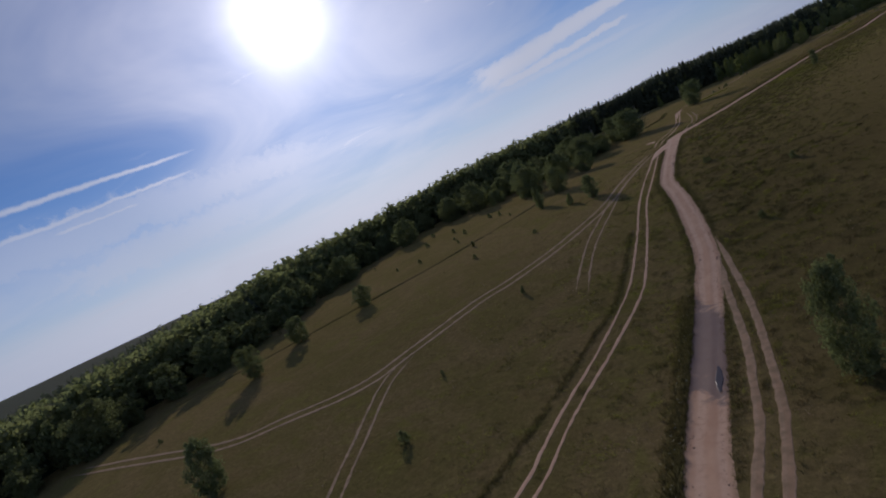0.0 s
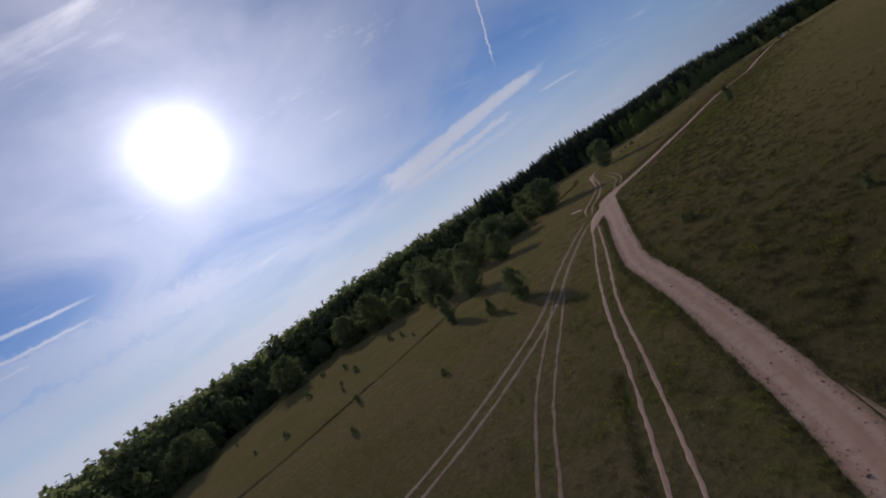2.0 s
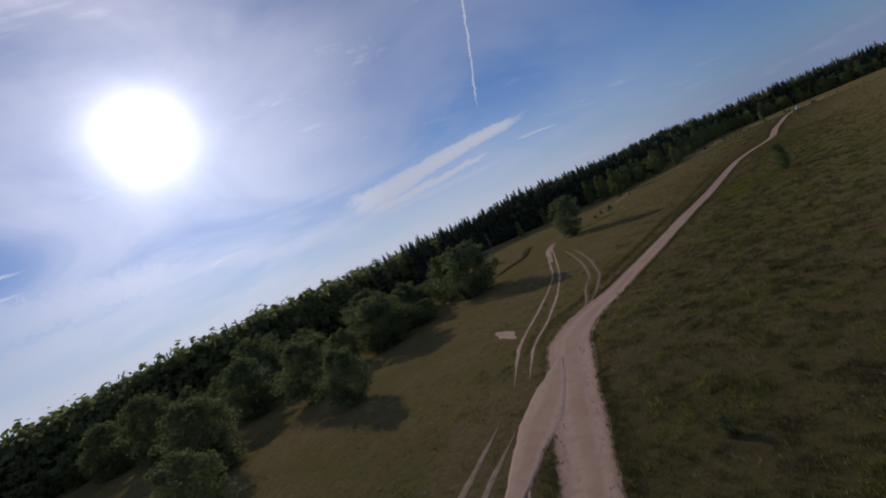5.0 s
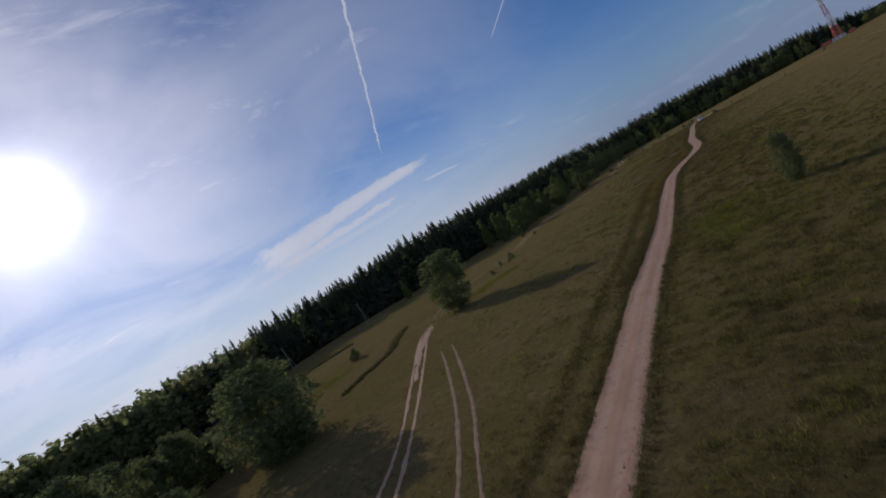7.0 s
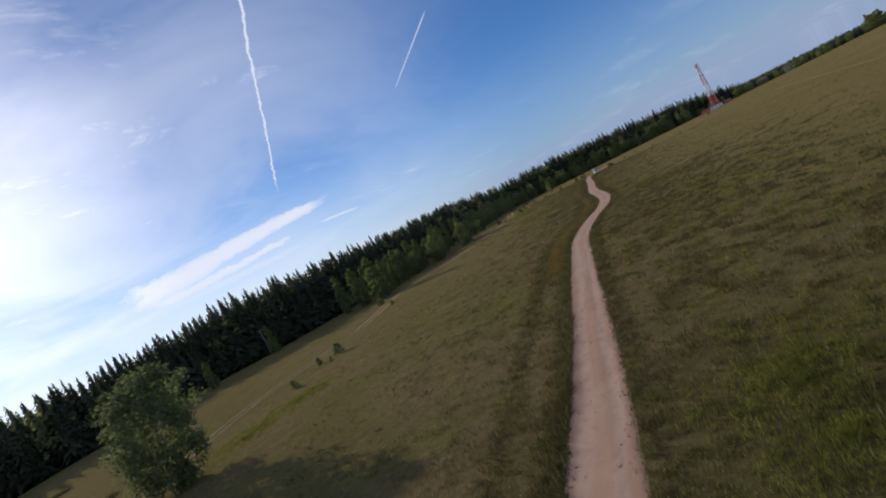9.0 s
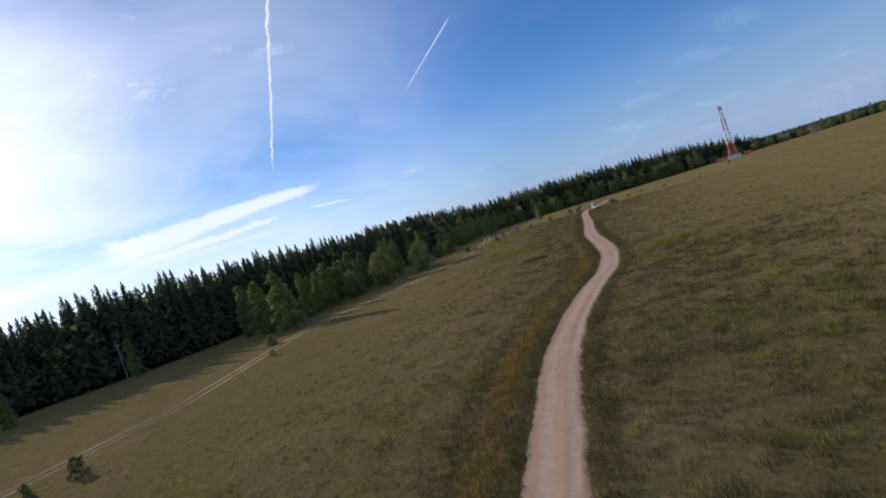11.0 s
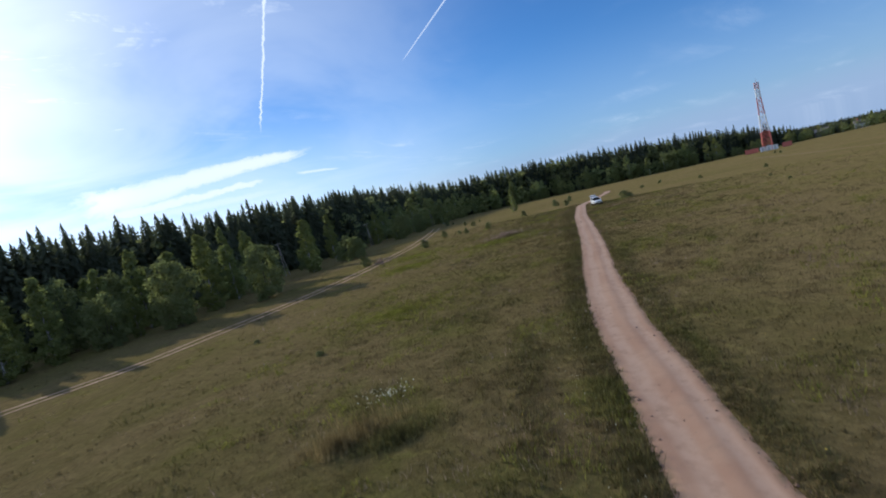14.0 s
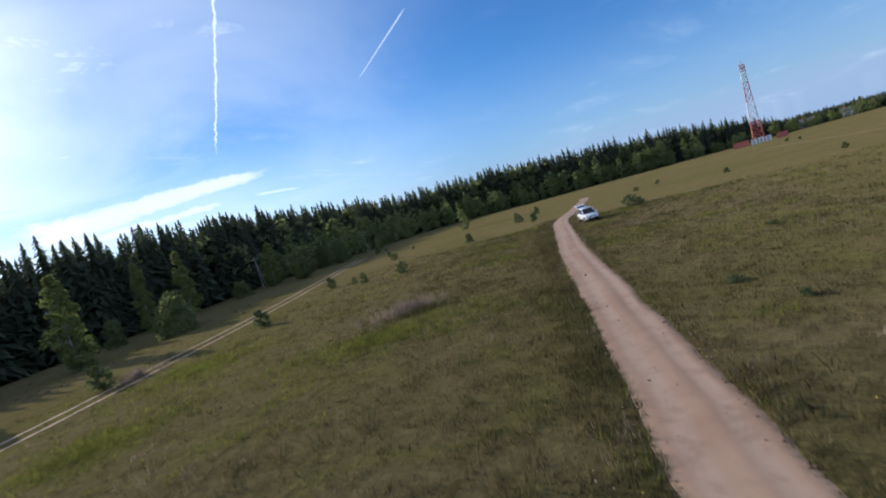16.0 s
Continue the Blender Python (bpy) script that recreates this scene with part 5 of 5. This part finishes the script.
tufts("tussocks", patchy(scatter_along(FLOWN, 16000, 20, 85, 0.5, 1.0), 2.4, 0.20, 23), 16, 0.26, 0.013, 0.40, GRASS, "clumps of taller olive grass scattered over the meadow", "grass", 85, 0.8)

tufts("roadside_weeds", scatter_along(ROAD[28:42], 2600, 0.55, 48, side=-2.3), 6, 0.30, 0.018, 0.3, GRASS, "tall olive weeds along the edge of the road", "weeds", 48, 0.6)

tufts("roadside_weeds", scatter_along(ROAD[1:6], 2600, 0.55, 49, side=-2.7), 6, 0.6, 0.035, 0.3, WEED, "tall leafy weeds crowding the road's edge", "weeds", 49, 0.6)

for side, seed in ((2.3, 51), (-2.3, 52)):
    tufts("roadside_weeds", scatter_along(ROAD[2:36], 9000, 0.45, seed, side=side), 6, 0.26 if side > 0 else 0.34, 0.02, 0.22, WEED, "dark green weeds along the edge of the road", "weeds", seed, 0.8)
# weed row stands in for the dark shade of the furrow beside the ruts
tufts("roadside_weeds", scatter_along([(-29.3, 29.3), (-24.5, 41.2), (-20.5, 53.2), (-14.6, 71.2), (-10.4, 82.5), (-6, 110)], 1800, 0.3, 54), 6, 0.3, 0.03, 0.3, WEED, "dark green weeds standing in for a shaded furrow beside the ruts", "weeds", 54, 0.8)
# tall weeds added so their shadows darken the line of an unbuilt furrow
tufts("roadside_weeds", scatter_along([(50, 255.5), (57.5, 264.3), (65, 273), (72, 281), (80, 291)], 2600, 0.75, 55, side=1.2), 7, 0.4, 0.022, 0.3, WEED, "dark green weeds standing in for a shaded furrow by the road", "weeds", 55, 0.7)
for k, line in enumerate(BANKS):
    tufts("roadside_weeds", scatter_along(line, 550, 0.5, 96 + k), 8, 0.55, 0.05, 0.4, WEED, "dark tall weeds along a low earth bank", "weeds", 96 + k, 0.6)
tufts("roadside_weeds", scatter_along(ROAD[14:34], 5000, 0.6, 53, side=-5.6), 6, 0.3, 0.022, 0.25, WEED, "dark green weeds in an overgrown rut beside the road", "weeds", 53, 0.8)


def disc_places(spots, per, seed):
    rng = np.random.default_rng(seed)
    rows = []
    for x, y, rx, ry in spots:
        a, r = rng.uniform(0, 6.28, per), np.abs(rng.normal(0, 0.62, per))
        rows.append(np.c_[x + rx * r * np.cos(a), y + ry * r * np.sin(a), rng.uniform(0.6, 1.3, per)])
    return np.concatenate(rows)


tufts("lush_grass", disc_places([(129.8, 333.2, 4, 2.9), (63.8, 250, 6, 5), (67, 257, 7, 5), (70, 261, 5, 4), (5, 313, 6.5, 7), (-1, 305, 4, 5), (44, 311, 7, 5), (51, 315, 6, 4), (159.6, 413.6, 6.7, 4), (150, 426, 6, 6), (134.3, 387, 6.7, 5.3), (144.5, 414.8, 5, 4)], 1100, 61), 10, 0.24, 0.014, 0.32, LUSH, "brighter green stand of fresh tall grass", "grass", 61)
tufts("willowherb", disc_places([(163.8, 418.2, 3.5, 1.7), (145.4, 432.4, 1.7, 1.1)], 300, 62), 6, 0.85, 0.013, 0.3, DRY, "withered pinkish willowherb stalks standing in the grass", "wild flowers", 62, 0.25)
tufts("dry_stalks", disc_places([(125.6, 364.6, 2.4, 1.0), (124.0, 364.2, 1.0, 0.7)], 130, 63), 6, 0.85, 0.012, 0.3, STRAW, "tall straw-coloured dry stalks standing in the grass", "weeds", 63, 0.3)
tufts("roadside_weeds", disc_places([(126.4, 363.0, 2.2, 0.9), (163.8, 416.6, 4.0, 0.9)], 260, 64), 8, 0.38, 0.02, 0.35, WEED, "dark green weeds at the foot of dry stalks", "weeds", 64, 0.7)


def clods(count, seed, stretch, big):
    """Lumps of dry earth at the edges and ruts of the road."""
    rng = np.random.default_rng(seed)
    places = np.concatenate([scatter_along(stretch, count, 0.18, seed, side=s) for s in (-1.35, 1.35)] + [scatter_along(stretch, count // 3, 0.6, seed + 1)])
    n = len(places)
    octa = np.array([(1, 0, 0), (0, 1, 0), (-1, 0, 0), (0, -1, 0), (0, 0, 0.8), (0, 0, -0.5)], float)
    tri = np.array([(0, 1, 4), (1, 2, 4), (2, 3, 4), (3, 0, 4), (1, 0, 5), (2, 1, 5), (3, 2, 5), (0, 3, 5)])
    size = big * rng.lognormal(0, 0.45, n)
    v = octa[None] * rng.uniform(0.6, 1.4, (n, 6, 1)) * size[:, None, None]
    a = rng.uniform(0, 6.28, n)
    c, s = np.cos(a)[:, None], np.sin(a)[:, None]
    v = np.stack([v[..., 0] * c - v[..., 1] * s + places[:, :1], v[..., 0] * s + v[..., 1] * c + places[:, 1:2], v[..., 2] + (land(places[:, 0], places[:, 1]) + 0.05)[:, None]], -1)
    f = tri[None] + (np.arange(n) * 6)[:, None, None]
    fast_mesh("earth_clods", v.reshape(-1, 3), f.reshape(-1, 3), CLOD, "loose dark clods of earth along the road's edges", "clods")


CLOD = plain_material("clod", (0.26, 0.17, 0.13), 0.95, 0.2, 0.0, 0.6, 9.0)
clods(2600, 71, ROAD[1:40], 0.030)
clods(300, 73, ROAD[4:13], 0.05)


def flower_heads(places, size, high, mat, label, seed):
    """Small flat flower heads on the tips of stalks."""
    rng = np.random.default_rng(seed)
    p = places[~worn(places[:, :2])]
    n = len(p)
    ring = np.array([(math.cos(k * 1.2566), math.sin(k * 1.2566), 0.0) for k in range(5)])
    v = ring[None] * (size * rng.uniform(0.6, 1.5, n))[:, None, None]
    v[..., 2] += v[..., 0] * rng.uniform(-0.6, 0.6, n)[:, None] + v[..., 1] * rng.uniform(-0.6, 0.6, n)[:, None]
    v += np.c_[p[:, :2], land(p[:, 0], p[:, 1]) + high * rng.uniform(0.6, 1.2, n)][:, None]
    fast_mesh("wild_flowers", v.reshape(-1, 3), np.arange(5 * n).reshape(-1, 5), mat, label, "wild flowers")


PETAL_WHITE = plain_material("white_petals", (0.62, 0.6, 0.45), 0.7, 0.2)
PETAL_YELLOW = plain_material("yellow_petals", (0.6, 0.42, 0.05), 0.7, 0.2)
flower_heads(scatter_along(ROAD[22:37], 900, 0.8, 91, side=-2.9), 0.017, 0.28, PETAL_WHITE, "scattered small white flower heads beside the road", 91)
flower_heads(scatter_along(FLOWN, 900, 9, 92), 0.018, 0.26, PETAL_YELLOW, "scattered small yellow flowers in the meadow", 92)
flower_heads(scatter_along(ROAD[1:6], 260, 0.5, 93, side=-2.7), 0.03, 0.55, PETAL_WHITE, "pale flower heads of tall weeds beside the road", 93)
flower_heads(disc_places([(125.2, 352.8, 1.2, 1.2), (127.5, 367.3, 1.6, 1.0)], 110, 94), 0.035, 0.45, PETAL_WHITE, "cluster of small white flower heads in the grass", 94)
